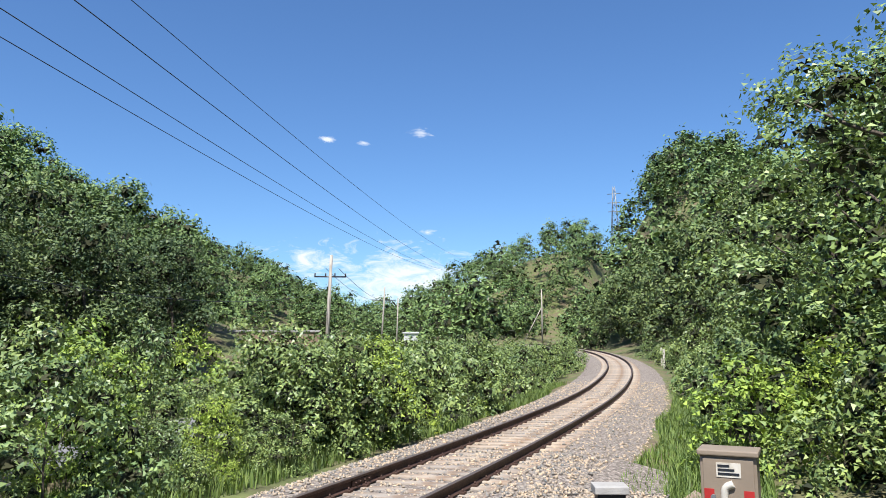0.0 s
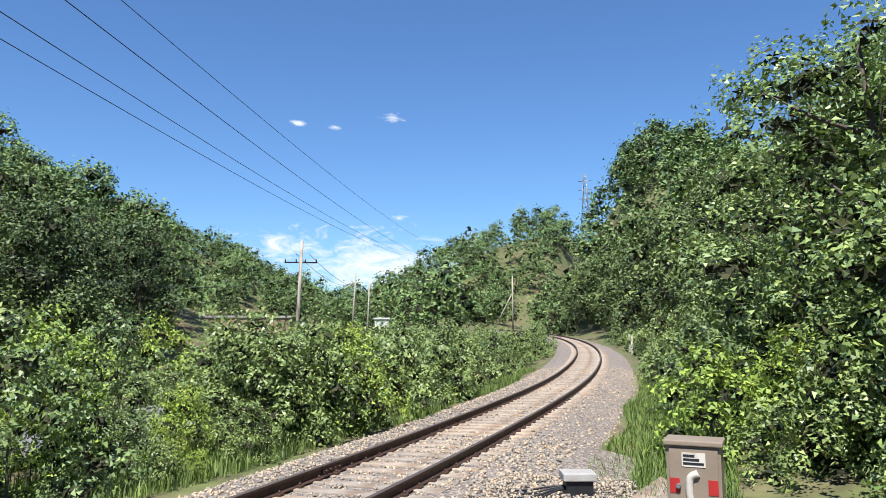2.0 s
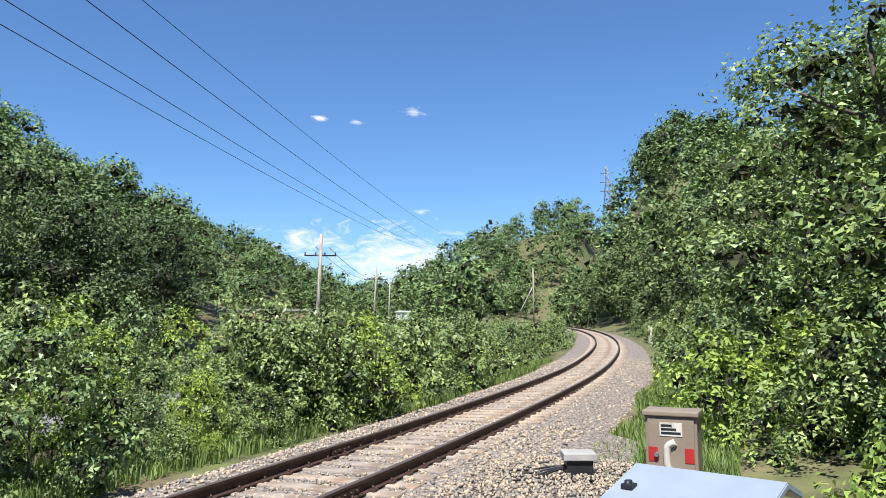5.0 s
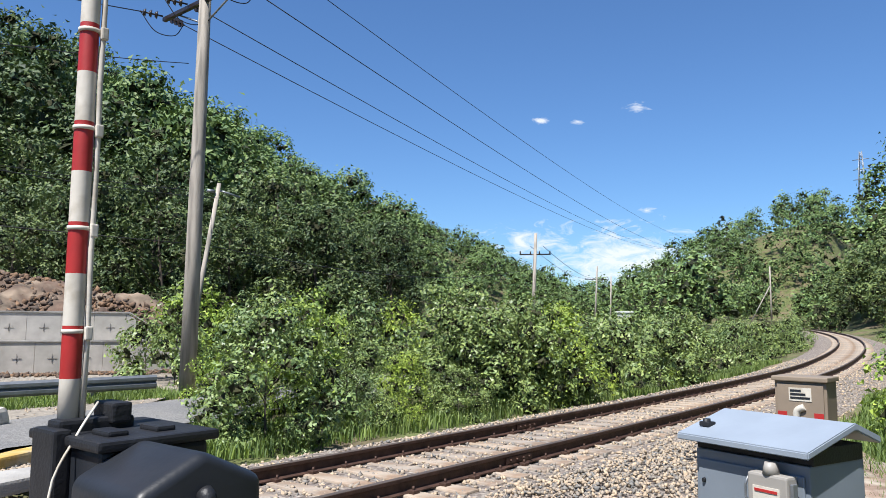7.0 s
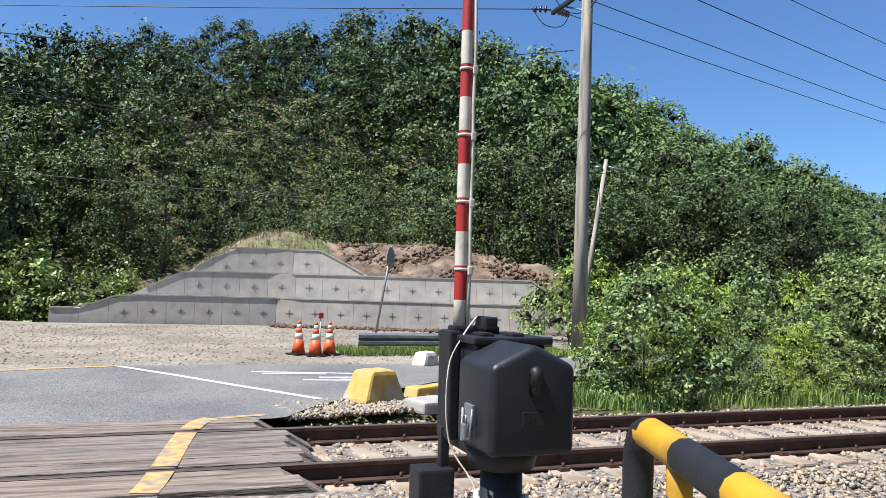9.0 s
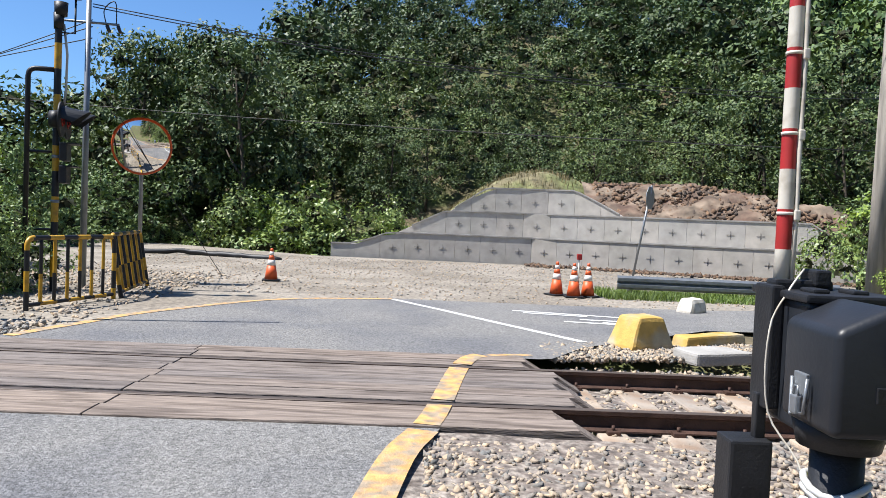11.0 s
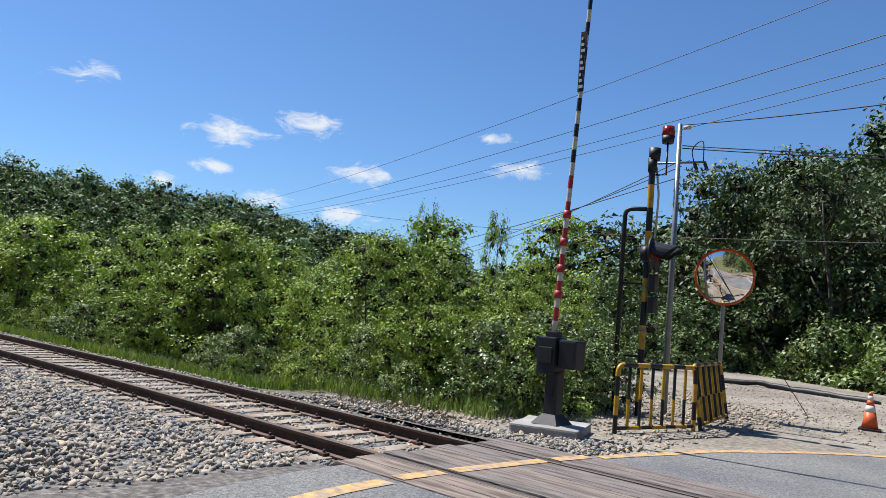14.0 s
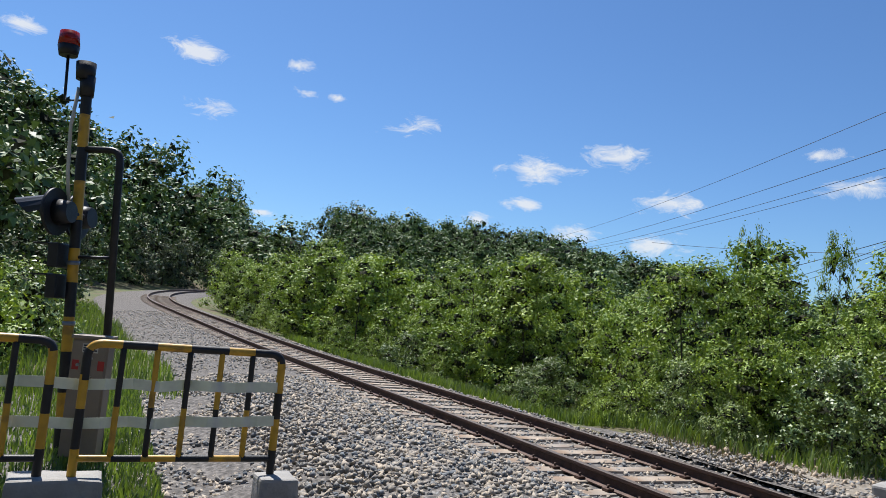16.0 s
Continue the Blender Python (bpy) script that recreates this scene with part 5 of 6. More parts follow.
def signal(at, turn, flip, label, phone=False):
    """crossing signal: banded mast, side pipe, hooded lamps; the lamps look along -y before turning"""
    s = thing("crossing_signal", at, label, "crossing signal", "crossing signals", turn)
    bm = bmesh.new()
    banded(bm, [(0, 0, -0.1), (0, 0, 4.45)], 0.058, 0.42, 1)
    part("mast", bm, [M_YELLOW, M_BLACK], s)
    bm = bmesh.new()
    tube(bm, arc_corner((0, 0, 3.72), (0, 0.44, 3.72), (0, 0.44, -0.1), 0.14), 0.042, 10)
    rod(bm, (0, 0, 2.35), (0, 0.44, 2.35), 0.022, 0.022, 8)
    rod(bm, (0, 0, 1.05), (0, 0.44, 1.05), 0.022, 0.022, 8)
    part("side_pipe", bm, M_BLACK, s)
    bm = bmesh.new()
    rod(bm, (0, 0, 4.4), (0, 0, 4.66), 0.075, 0.085, 16)
    rod(bm, (0, -0.03, 4.62), (0, -0.03, 4.84), 0.10, 0.11, 16)
    part("bell", bm, M_BLACK, s)
    bm = bmesh.new()
    tube(bm, [(0, 0, 4.35), (0, -0.25, 4.35), (0, -0.25, 4.95)], 0.017, 8)
    part("lamp_bracket", bm, M_BLACK, s)
    bm = bmesh.new()
    rod(bm, (0, -0.25, 4.93), (0, -0.25, 5.06), 0.10, 0.12, 16)
    b = part("beacon_base", bm, M_BLACK, s)
    bm = bmesh.new()
    rod(bm, (0, -0.25, 5.06), (0, -0.25, 5.24), 0.118, 0.105, 20)
    part("beacon_lens", bm, M_LAMP, b, "red plastic beacon lens")
    # two round lamps on a bar, one above a second pair of boards
    for k, z in ((-1, 2.88), (1, 2.88)):
        bm = bmesh.new()
        rod(bm, (k * 0.24, -0.10, z), (k * 0.24, 0.06, z), 0.16, 0.13, 20)
        rod(bm, (k * 0.24, -0.135, z), (k * 0.24, -0.10, z), 0.29, 0.29, 28)
        lamp = part("lamp_housing", bm, M_BLACK, s)
        bm = bmesh.new()
        rod(bm, (k * 0.24, -0.15, z), (k * 0.24, -0.135, z), 0.11, 0.115, 20)
        part("lens", bm, M_LAMP, lamp, "dark red lens")
        bm = bmesh.new()
        ring = [(a, 0.125) for a in [math.pi * i / 10 for i in range(11)]]
        fr = [bm.verts.new((k * 0.24 + 0.2 * math.cos(a), -0.56 + 0.24 * (1 - math.sin(a)), z + 0.2 * math.sin(a) - 0.05)) for a, q in ring]
        bk = [bm.verts.new((k * 0.24 + 0.21 * math.cos(a), -0.135, z + 0.21 * math.sin(a))) for a, q in ring]
        for i in range(10):
            bm.faces.new((fr[i], fr[i + 1], bk[i + 1], bk[i]))
        hood = part("hood", bm, M_CASE, lamp)
        hood.modifiers.new("thick", 'SOLIDIFY').thickness = 0.006
    bm = bmesh.new()
    rod(bm, (-0.3, 0.02, 2.88), (0.3, 0.02, 2.88), 0.025, 0.025, 8)
    part("lamp_bar", bm, M_BLACK, s)
    for z in (2.36, 1.98):
        bm = bmesh.new()
        box(bm, -0.2, 0.2, -0.2, -0.08, z - 0.15, z + 0.15, 0.02)
        box(bm, -0.21, 0.21, -0.36, -0.2, z + 0.13, z + 0.15, 0.004)
        part("indicator_box", bm, M_BLACK, s)
    for z in (2.25, 1.5):
        bm = bmesh.new()
        rod(bm, (0, 0, z), (0, 0, z + 0.05), 0.068, 0.068, 14)
        part("clamp", bm, M_STEEL, s)
    bm = bmesh.new()
    tube(bm, [(flip * 0.05, -0.07, 4.5), (flip * 0.05, -0.13, 4.0), (flip * 0.05, -0.12, 3.4), (flip * 0.05, -0.08, 3.0)], 0.02, 8)
    part("cable", bm, M_CREAM, s)
    return s


signal((-4.8, 6.85, -0.05), 106, 1, "yellow and black crossing signal mast with hooded lamps")
sn = signal((-8.35, -5.43, -0.3), -24, 1, "yellow and black crossing signal mast with red beacon")
sn.matrix_basis = pose(-8.32, -5.37, -0.36, 3.5, 0, -24) @ Matrix.Diagonal((1, 1, 0.905, 1))

# ---- grey cabinet, telephone box, lineside box ----
def cabinet():
    c = thing("equipment_cabinet", (6.04, -3.92, -0.12), "blue-grey steel equipment cabinet with sloping pale lid", "cabinet", turn=-109)
    # local: x along the front, -y is the front
    bm = bmesh.new()
    box(bm, -0.43, 0.43, -0.24, 0.26, 0.0, 0.98, 0.008)
    part("body", bm, M_CABINET, c)
    bm = bmesh.new()
    box(bm, -0.40, 0.40, -0.256, -0.242, 0.05, 0.93, 0.006)
    d = part("door", bm, M_CABINET, c)
    for x in (-0.35, 0.33):
        bm = bmesh.new()
        rod(bm, (x, -0.256, 0.82), (x, -0.27, 0.82), 0.014, 0.012, 10)
        part("bolt", bm, M_BLACK, d)
    bm = bmesh.new()
    v = [(-0.50, -0.34, 1.06), (0.50, -0.34, 1.06), (0.50, 0.10, 1.17), (-0.50, 0.10, 1.17), (0.50, 0.34, 1.09), (-0.50, 0.34, 1.09)]
    lo = [bm.verts.new((x, y, z - 0.035)) for x, y, z in v]
    hi = [bm.verts.new(q) for q in v]
    for q in ((0, 1, 2, 3), (3, 2, 4, 5)):
        bm.faces.new([hi[i] for i in q])
        bm.faces.new([lo[i] for i in q][::-1])
    for a, b in ((0, 1), (1, 2), (2, 4), (4, 5), (5, 3), (3, 0)):
        bm.faces.new((lo[a], lo[b], hi[b], hi[a]))
    bmesh.ops.recalc_face_normals(bm, faces=bm.faces)
    bmesh.ops.bevel(bm, geom=list(bm.edges), offset=0.006, segments=2, affect='EDGES')
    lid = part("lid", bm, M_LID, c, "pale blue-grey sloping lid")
    bm = bmesh.new()
    box(bm, -0.44, 0.44, -0.22, 0.24, 0.98, 1.06, 0.004)
    part("neck", bm, M_BLACK, c)
    bm = bmesh.new()
    box(bm, -0.42, -0.34, -0.22, -0.15, 1.095, 1.12, 0.006)
    rod(bm, (-0.38, -0.19, 1.09), (-0.38, -0.19, 1.135), 0.028, 0.024, 12)
    part("latch_knob", bm, M_BLACK, lid)
    bm = bmesh.new()
    box(bm, 0.08, 0.36, -0.35, -0.256, 0.42, 0.93, 0.012)
    mb = part("meter_box", bm, M_METER, c, "grey plastic meter box")
    bm = bmesh.new()
    rod(bm, (0.22, -0.31, 0.93), (0.22, -0.31, 0.985), 0.05, 0.035, 16)
    part("cap", bm, M_METER, mb)
    bm = bmesh.new()
    box(bm, 0.12, 0.31, -0.354, -0.350, 0.78, 0.87)
    part("paper_label", bm, M_WHITE, mb)
    bm = bmesh.new()
    box(bm, 0.135, 0.295, -0.358, -0.354, 0.845, 0.858)
    part("lettering_bar", bm, M_RED, mb)
    for z in (0.42, 0.74):
        bm = bmesh.new()
        box(bm, 0.362, 0.385, -0.33, -0.29, z + 0.09, z + 0.16, 0.004)
        part("hinge", bm, M_STEEL, mb)
    bm = bmesh.new()
    tube(bm, [(0.07, -0.33, 0.9), (0.05, -0.335, 0.86), (0.05, -0.335, 0.8), (0.07, -0.33, 0.78)], 0.007, 6)
    part("handle", bm, M_STEEL, mb)


cabinet()
bpy.data.objects["equipment_cabinet"].scale = (0.76, 0.92, 1)


def telephone_box(at, turn, label):
    c = thing("telephone_box", at, label, "telephone box", "telephone boxes", turn)
    bm = bmesh.new()
    box(bm, -0.18, 0.18, -0.11, 0.12, 0.0, 1.21, 0.008)
    part("body", bm, M_OLIVE, c)
    bm = bmesh.new()
    box(bm, -0.195, 0.195, -0.14, 0.14, 1.21, 1.245, 0.008)
    part("lid", bm, M_OLIVE, c)
    bm = bmesh.new()
    box(bm, -0.16, 0.16, -0.124, -0.112, 0.3, 1.19, 0.004)
    d = part("door", bm, M_OLIVE, c)
    bm = bmesh.new()
    box(bm, -0.075, 0.08, -0.128, -0.124, 1.07, 1.165)
    lab = part("paper_label", bm, M_WHITE, d, "white paper label")
    for i in range(3):
        bm = bmesh.new()
        box(bm, -0.065, 0.07 - 0.03 * i, -0.131, -0.128, 1.085 + 0.026 * i, 1.1 + 0.026 * i)
        part("lettering_bar", bm, M_CASE, lab)
    bm = bmesh.new()
    tube(bm, smooth_pts([(0.03, -0.127, 1.03), (-0.02, -0.127, 1.0), (-0.03, -0.127, 0.92), (-0.02, -0.127, 0.84), (0.03, -0.127, 0.81)], 5), [0.026] * 21, 8)
    part("receiver_symbol", bm, M_CREAM, d, "cream telephone receiver symbol")
    for x in (-0.125, 0.125):
        bm = bmesh.new()
        box(bm, x - 0.032, x + 0.032, -0.128, -0.124, 0.89, 0.99)
        part("red_sticker", bm, M_RED, d)
    bm = bmesh.new()
    rod(bm, (-0.1, -0.124, 0.94), (-0.1, -0.15, 0.94), 0.016, 0.016, 10)
    part("lock", bm, M_STEEL, d)


telephone_box((7.84, -3.65, -0.09), -94, "brown-grey steel trackside telephone box with red stickers")
telephone_box((-7.7, -5.15, -0.3), 75, "brown-grey trackside telephone box behind the barrier")

lb = thing("lineside_box", (11.9, -2.1, -0.18), "low grey lineside junction box with pale lid", "junction box", turn=20)
bm = bmesh.new()
box(bm, -0.15, 0.15, -0.17, 0.17, 0, 0.2, 0.01)
part("body", bm, M_BLACK, lb)
bm = bmesh.new()
box(bm, -0.19, 0.19, -0.21, 0.21, 0.2, 0.29, 0.012)
part("lid", bm, M_CONC, lb)
bm = bmesh.new()
for i in range(4):
    tube(bm, smooth_pts([(-0.1 + 0.06 * i, 0.17, 0.1), (-0.2 + 0.1 * i, 0.35, 0.08), (-0.4 + 0.2 * i, 0.6, 0.02), (-0.5 + 0.2 * i, 0.9, 0.03)], 4), 0.014, 6)
part("cable", bm, M_BLACK, lb)


# ---- cones, blocks, mirror ----
def cone(at, turn, label):
    c = thing("traffic_cone", at, label, "traffic cone", "traffic cones", turn)
    bm = bmesh.new()
    box(bm, -0.19, 0.19, -0.19, 0.19, 0, 0.035, 0.01)
    part("base", bm, M_BLACK, c)
    bm = bmesh.new()
    cuts = [(0.03, 0.145, 0), (0.34, 0.092, 0), (0.34, 0.094, 1), (0.46, 0.072, 1), (0.46, 0.070, 0), (0.56, 0.053, 0), (0.56, 0.055, 1), (0.64, 0.04, 1), (0.64, 0.038, 0), (0.71, 0.027, 0)]
    for (z0, r0, m0), (z1, r1, m1) in zip(cuts[::2], cuts[1::2]):
        rod(bm, (0, 0, z0), (0, 0, z1), r0, r1, 20, m0)
    part("body", bm, [M_ORANGE, M_REFLECT], c)


cone((-1.9, 10.45, -0.04), 10, "orange traffic cone with white bands on gravel")
cone((4.25, 9.75, -0.04), 30, "orange traffic cone standing in a row of three")
cone((4.55, 9.42, -0.04), 0, "orange traffic cone standing in a row of three")
cone((4.88, 9.6, -0.04), 50, "orange traffic cone standing in a row of three")
st = thing("marker_stake", (4.68, 9.66, -0.05), "thin wooden stake with a red top among cones", "stake")
bm = bmesh.new()
rod(bm, (0, 0, 0), (0.01, 0.02, 0.85), 0.018, 0.016, 8)
part("shaft", bm, M_CREAM, st)
bm = bmesh.new()
box(bm, -0.04, 0.06, -0.02, 0.06, 0.78, 0.9, 0.01)
part("red_top", bm, M_RED, st)

rough_block("kerb_block", (4.2, 3.4, -0.05), (0.7, 0.5, 0.40), 24, M_KERBY, "yellow painted concrete block at the road edge", "concrete block", taper=0.45, bevel=0.05, seed=6)
rough_block("kerb_stone", (5.2, 3.75, -0.06), (1.1, 0.25, 0.16), 26, M_KERBY, "low yellow kerb stone beside weeds", "kerb", taper=0.1, seed=8)
rough_block("concrete_slab", (4.85, 2.72, -0.08), (0.75, 0.5, 0.14), 14, M_CONC, "pale concrete slab lying by the track", "concrete slab", seed=9)
rough_block("white_boulder", (6.25, 7.3, -0.06), (0.5, 0.35, 0.3), 30, M_WHITE, "whitish boulder on the road verge", "boulder", taper=0.4, bevel=0.08, seed=10)

mir = thing("traffic_mirror", (-4.42, 9.55, -0.05), "round convex road mirror with orange rim on pole", "traffic mirror", turn=21)
bm = bmesh.new()
tube(bm, [(0, 0, 0), (0, 0, 2.3), (0.02, 0.02, 3.0)], 0.038, 12)
part("pole", bm, M_STEEL, mir)
bm = bmesh.new()
R, cz = 0.54, 2.78
rings = []
for i in range(9):
    q = R * i / 8
    rings.append([bm.verts.new((q * math.cos(a), -0.06 - 0.09 * (1 - (q / R) ** 2), cz + q * math.sin(a))) for a in [2 * math.pi * k / 40 for k in range(40)]] if i else [bm.verts.new((0, -0.15, cz))])
for k in range(40):
    bm.faces.new((rings[0][0], rings[1][k], rings[1][(k + 1) % 40]))
for a, b in zip(rings[1:], rings[2:]):
    for k in range(40):
        bm.faces.new((a[k], b[k], b[(k + 1) % 40], a[(k + 1) % 40]))
bmesh.ops.recalc_face_normals(bm, faces=bm.faces)
part("glass", bm, M_MIRROR, mir, "convex mirror glass", smooth=True)
bm = bmesh.new()
tube(bm, [(R * math.cos(a), -0.06, cz + R * math.sin(a)) for a in [2 * math.pi * k / 40 for k in range(41)]], 0.024, 8)
rod(bm, (0, -0.05, cz), (0, 0.0, cz), R * 0.98, R * 0.7, 32)
part("rim", bm, M_ORANGE, mir)
bm = bmesh.new()
fr = [bm.verts.new(((R + 0.03) * math.cos(a), -0.17 + 0.1 * (1 - math.sin(a)), cz + (R + 0.03) * math.sin(a))) for a in [math.pi * (0.12 + 0.76 * k / 16) for k in range(17)]]
bk = [bm.verts.new(((R + 0.02) * math.cos(a), -0.05, cz + (R + 0.02) * math.sin(a))) for a in [math.pi * (0.12 + 0.76 * k / 16) for k in range(17)]]
for k in range(16):
    bm.faces.new((fr[k], fr[k + 1], bk[k + 1], bk[k]))
vis = part("visor", bm, M_ORANGE, mir)
vis.modifiers.new("thick", 'SOLIDIFY').thickness = 0.006

mir.matrix_basis = pose(-4.42, 9.55, -0.08, 11, 0, 21)
# leaning sign seen from behind
sg = thing("road_sign", (7.9, 17.0, -0.05), "leaning octagonal road sign seen from its grey back", "road sign", turn=14)
bm = bmesh.new()
tube(bm, [(0, 0, 0), (0.5, 0, 2.85)], 0.035, 10)
part("post", bm, M_STEEL, sg)
bm = bmesh.new()
rod(bm, (0.44, -0.05, 2.46), (0.44, -0.03, 2.46), 0.38, 0.38, 8)
bmesh.ops.rotate(bm, verts=bm.verts, cent=(0.44, -0.04, 2.46), matrix=Matrix.Rotation(radians(40), 3, 'Z') @ Matrix.Rotation(radians(22.5), 3, 'Y'))
part("plate", bm, M_STEEL, sg)

# guard rail on the road's far verge
gr = thing("guard_rail", (5.7, 10.45, -0.05), "grey-green steel guard rail along the road verge", "guard rail", turn=-4)
bm = bmesh.new()
prof = [(0.0, 0.14), (-0.05, 0.19), (-0.05, 0.25), (0.0, 0.29), (-0.05, 0.33), (-0.05, 0.39), (0.0, 0.44)]
xs = [i * 0.8 for i in range(7)]
rings = [[bm.verts.new((x, y - (0.05 if i == 0 else 0), z)) for y, z in prof] for i, x in enumerate(xs)]
for a, b in zip(rings, rings[1:]):
    for j in range(len(prof) - 1):
        bm.faces.new((a[j], b[j], b[j + 1], a[j + 1]))
rl = part("beam", bm, M_STEEL, gr)
rl.modifiers.new("thick", 'SOLIDIFY').thickness = 0.006
for i in range(2):
    bm = bmesh.new()
    rod(bm, (0.3 + 3.2 * i, 0.08, -0.1), (0.3 + 3.2 * i, 0.08, 0.42), 0.06, 0.06, 12)
    part("post", bm, M_STEEL, gr)

# ---- retaining wall in three tiers ----
WALL = [(-2.15, 21.95), (5.5, 21.0), (15.6, 16.7)]
wlen = [0.0, math.dist(WALL[0], WALL[1]), math.dist(WALL[0], WALL[1]) + math.dist(WALL[1], WALL[2])]


def wall_at(s, off):
    x, y = float(np.interp(s, wlen, [p[0] for p in WALL])), float(np.interp(s, wlen, [p[1] for p in WALL]))
    a0, a1 = (math.atan2(q[1] - p[1], q[0] - p[0]) for p, q in zip(WALL, WALL[1:]))
    a = a0 + (a1 - a0) * float(sstep(s, wlen[1] - 2.5, wlen[1] + 2.5))
    return Vector((x - math.sin(a) * off, y + math.cos(a) * off, 0))


def tier(name, s0, s1, off, z0, tops, label):
    """tops: (s, z) along the top"""
    w = tagged(new(name), label, "retaining wall", "retaining wall tiers", "structure")
    n = max(2, round((s1 - s0) / 0.95))
    for i in range(n):
        a, b = s0 + (s1 - s0) * i / n + 0.003, s0 + (s1 - s0) * (i + 1) / n - 0.003
        ta, tb = float(np.interp(a, [t[0] for t in tops], [t[1] for t in tops])), float(np.interp(b, [t[0] for t in tops], [t[1] for t in tops]))
        if max(ta, tb) < z0 + 0.08:
            continue
        bm = bmesh.new()
        pa, pb, qa, qb = wall_at(a, off), wall_at(b, off), wall_at(a, off + 0.9), wall_at(b, off + 0.9)
        lo = [bm.verts.new((p.x, p.y, z0 - 0.25)) for p in (pa, pb, qb, qa)]
        hi = [bm.verts.new((p.x, p.y, max(z0 - 0.2, t))) for p, t in ((pa, ta), (pb, tb), (qb, tb), (qa, ta))]
        bm.faces.new(hi)
        for k in range(4):
            bm.faces.new((lo[k], lo[(k + 1) % 4], hi[(k + 1) % 4], hi[k]))
        bmesh.ops.recalc_face_normals(bm, faces=bm.faces)
        bmesh.ops.bevel(bm, geom=[e for e in bm.edges if e.verts[0].co.z > z0 - 0.2 or e.verts[1].co.z > z0 - 0.2], offset=0.005, segments=1, affect='EDGES')
        pn = part("panel", bm, M_WALL, w)
        m = (pa + pb) / 2
        zc = (z0 + min(ta, tb)) / 2
        if min(ta, tb) - z0 > 0.5:
            d = (pb - pa).normalized()
            o = Vector((d.y, -d.x, 0)) * 0.012
            bm = bmesh.new()
            rod(bm, m + Vector((0, 0, zc)) + o * 0.2, m + Vector((0, 0, zc)) + o * 2.0, 0.02, 0.014, 8)
            for k in range(2):
                u = d * 0.13 if k else Vector((0, 0, 0.13))
                rod(bm, m + Vector((0, 0, zc)) + o - u, m + Vector((0, 0, zc)) + o + u, 0.0065, 0.0065, 5)
            part("anchor", bm, M_ANCHOR, pn)
    bm = bmesh.new()
    pts = [(s, float(np.interp(s, [t[0] for t in tops], [t[1] for t in tops]))) for s in np.linspace(s0, s1, 28)]
    ring = [[bm.verts.new(wall_at(s, off + o) + Vector((0, 0, z + h))) for o, h in ((-0.03, 0.0), (0.2, 0.0), (0.2, 0.05), (-0.03, 0.05))] for s, z in pts if z > z0 + 0.1]
    for a, b in zip(ring, ring[1:]):
        for k in range(4):
            bm.faces.new((a[k], a[(k + 1) % 4], b[(k + 1) % 4], b[k]))
    bmesh.ops.recalc_face_normals(bm, faces=bm.faces)
    part("coping", bm, M_CONC, w, "pale concrete coping")


tier("retaining_wall_1", 0.0, wlen[2], 0.0, -0.05, [(0, 0.42), (1.0, 0.45), (1.1, 0.5), (2.2, 0.92), (20, 0.92)], "lowest tier of grey precast retaining wall panels")
tier("retaining_wall_2", 2.3, wlen[2] - 0.2, 0.95, 0.9, [(2.3, 0.9), (4.2, 1.82), (16.8, 1.82), (17.8, 1.0), (30, 0.9)], "middle tier of grey precast retaining wall panels")
tier("retaining_wall_3", 4.2, 10.5, 1.9, 1.8, [(4.2, 1.8), (5.7, 2.78), (8.7, 2.78), (10.5, 1.8)], "top tier of grey precast retaining wall panels")


def bank(name, x0, x1, y0, y1, height, material, label, seed):
    n = 40
    xs, ys = np.linspace(x0, x1, n), np.linspace(y0, y1, n)
    X, Y = np.meshgrid(xs, ys, indexing="ij")
    Z = height(X, Y)
    Z = Z + np.array([[0.35 * noise.noise((x * 0.9, y * 0.9, seed)) + 0.15 * noise.noise((x * 3, y * 3, seed)) for y in ys] for x in xs])
    k = np.arange(n * n).reshape(n, n)
    f = np.stack([k[:-1, :-1], k[1:, :-1], k[1:, 1:], k[:-1, 1:]], -1).reshape(-1, 4)
    return tagged(link_mesh(name, np_mesh(name, np.stack([X, Y, Z], -1).reshape(-1, 3), f), material, smooth=True), label, "bank", kind="structure")


bank("earth_bank_red", 8.0, 19, 18.6, 29, lambda x, y: np.clip(0.9 + 0.55 * (y - 21.6 + 0.42 * np.maximum(x - 8.4, 0)), -0.5, 3.3 - 1.3 * sstep(x, 12, 18)) - 2.5 * sstep(x, 16.5, 19), M_ROCK, "bare red-brown earth and rock cutting above the wall", 2)
bank("earth_bank_grassy", -3, 12, 22.2, 32, lambda x, y: -0.6 + 4.3 * np.exp(-((x - 6.3) / 5.2) ** 2) * sstep(y, 22.2, 26.5), M_DRY_BANK, "dry yellowish grassy bank above the wall", 7)


stones("cutting_rocks", 2600, lambda r, n: np.stack([(xx := r.uniform(8.4, 17.0, n)), (yy := 21.8 - 0.42 * (xx - 8.4) + r.uniform(-0.3, 5.0, n)), np.clip(0.9 + 0.55 * (yy - 21.6 + 0.42 * (xx - 8.4)), -0.5, 3.3 - 1.3 * sstep(xx, 12, 18)) - 0.02], 1), 0.08, 0.34, 21, "broken red-brown rock on the cutting above the wall", M_ROCKS)
stones("wall_foot_stones", 1300, lambda r, n: np.stack([(xx := r.uniform(5.0, 15.2, n)), (yy := 20.75 - 0.425 * (xx - 5.5) - np.abs(r.normal(0, 0.5, n))), 0 * yy - 0.02], 1), 0.06, 0.22, 22, "reddish rubble along the foot of the wall", M_ROCKS)

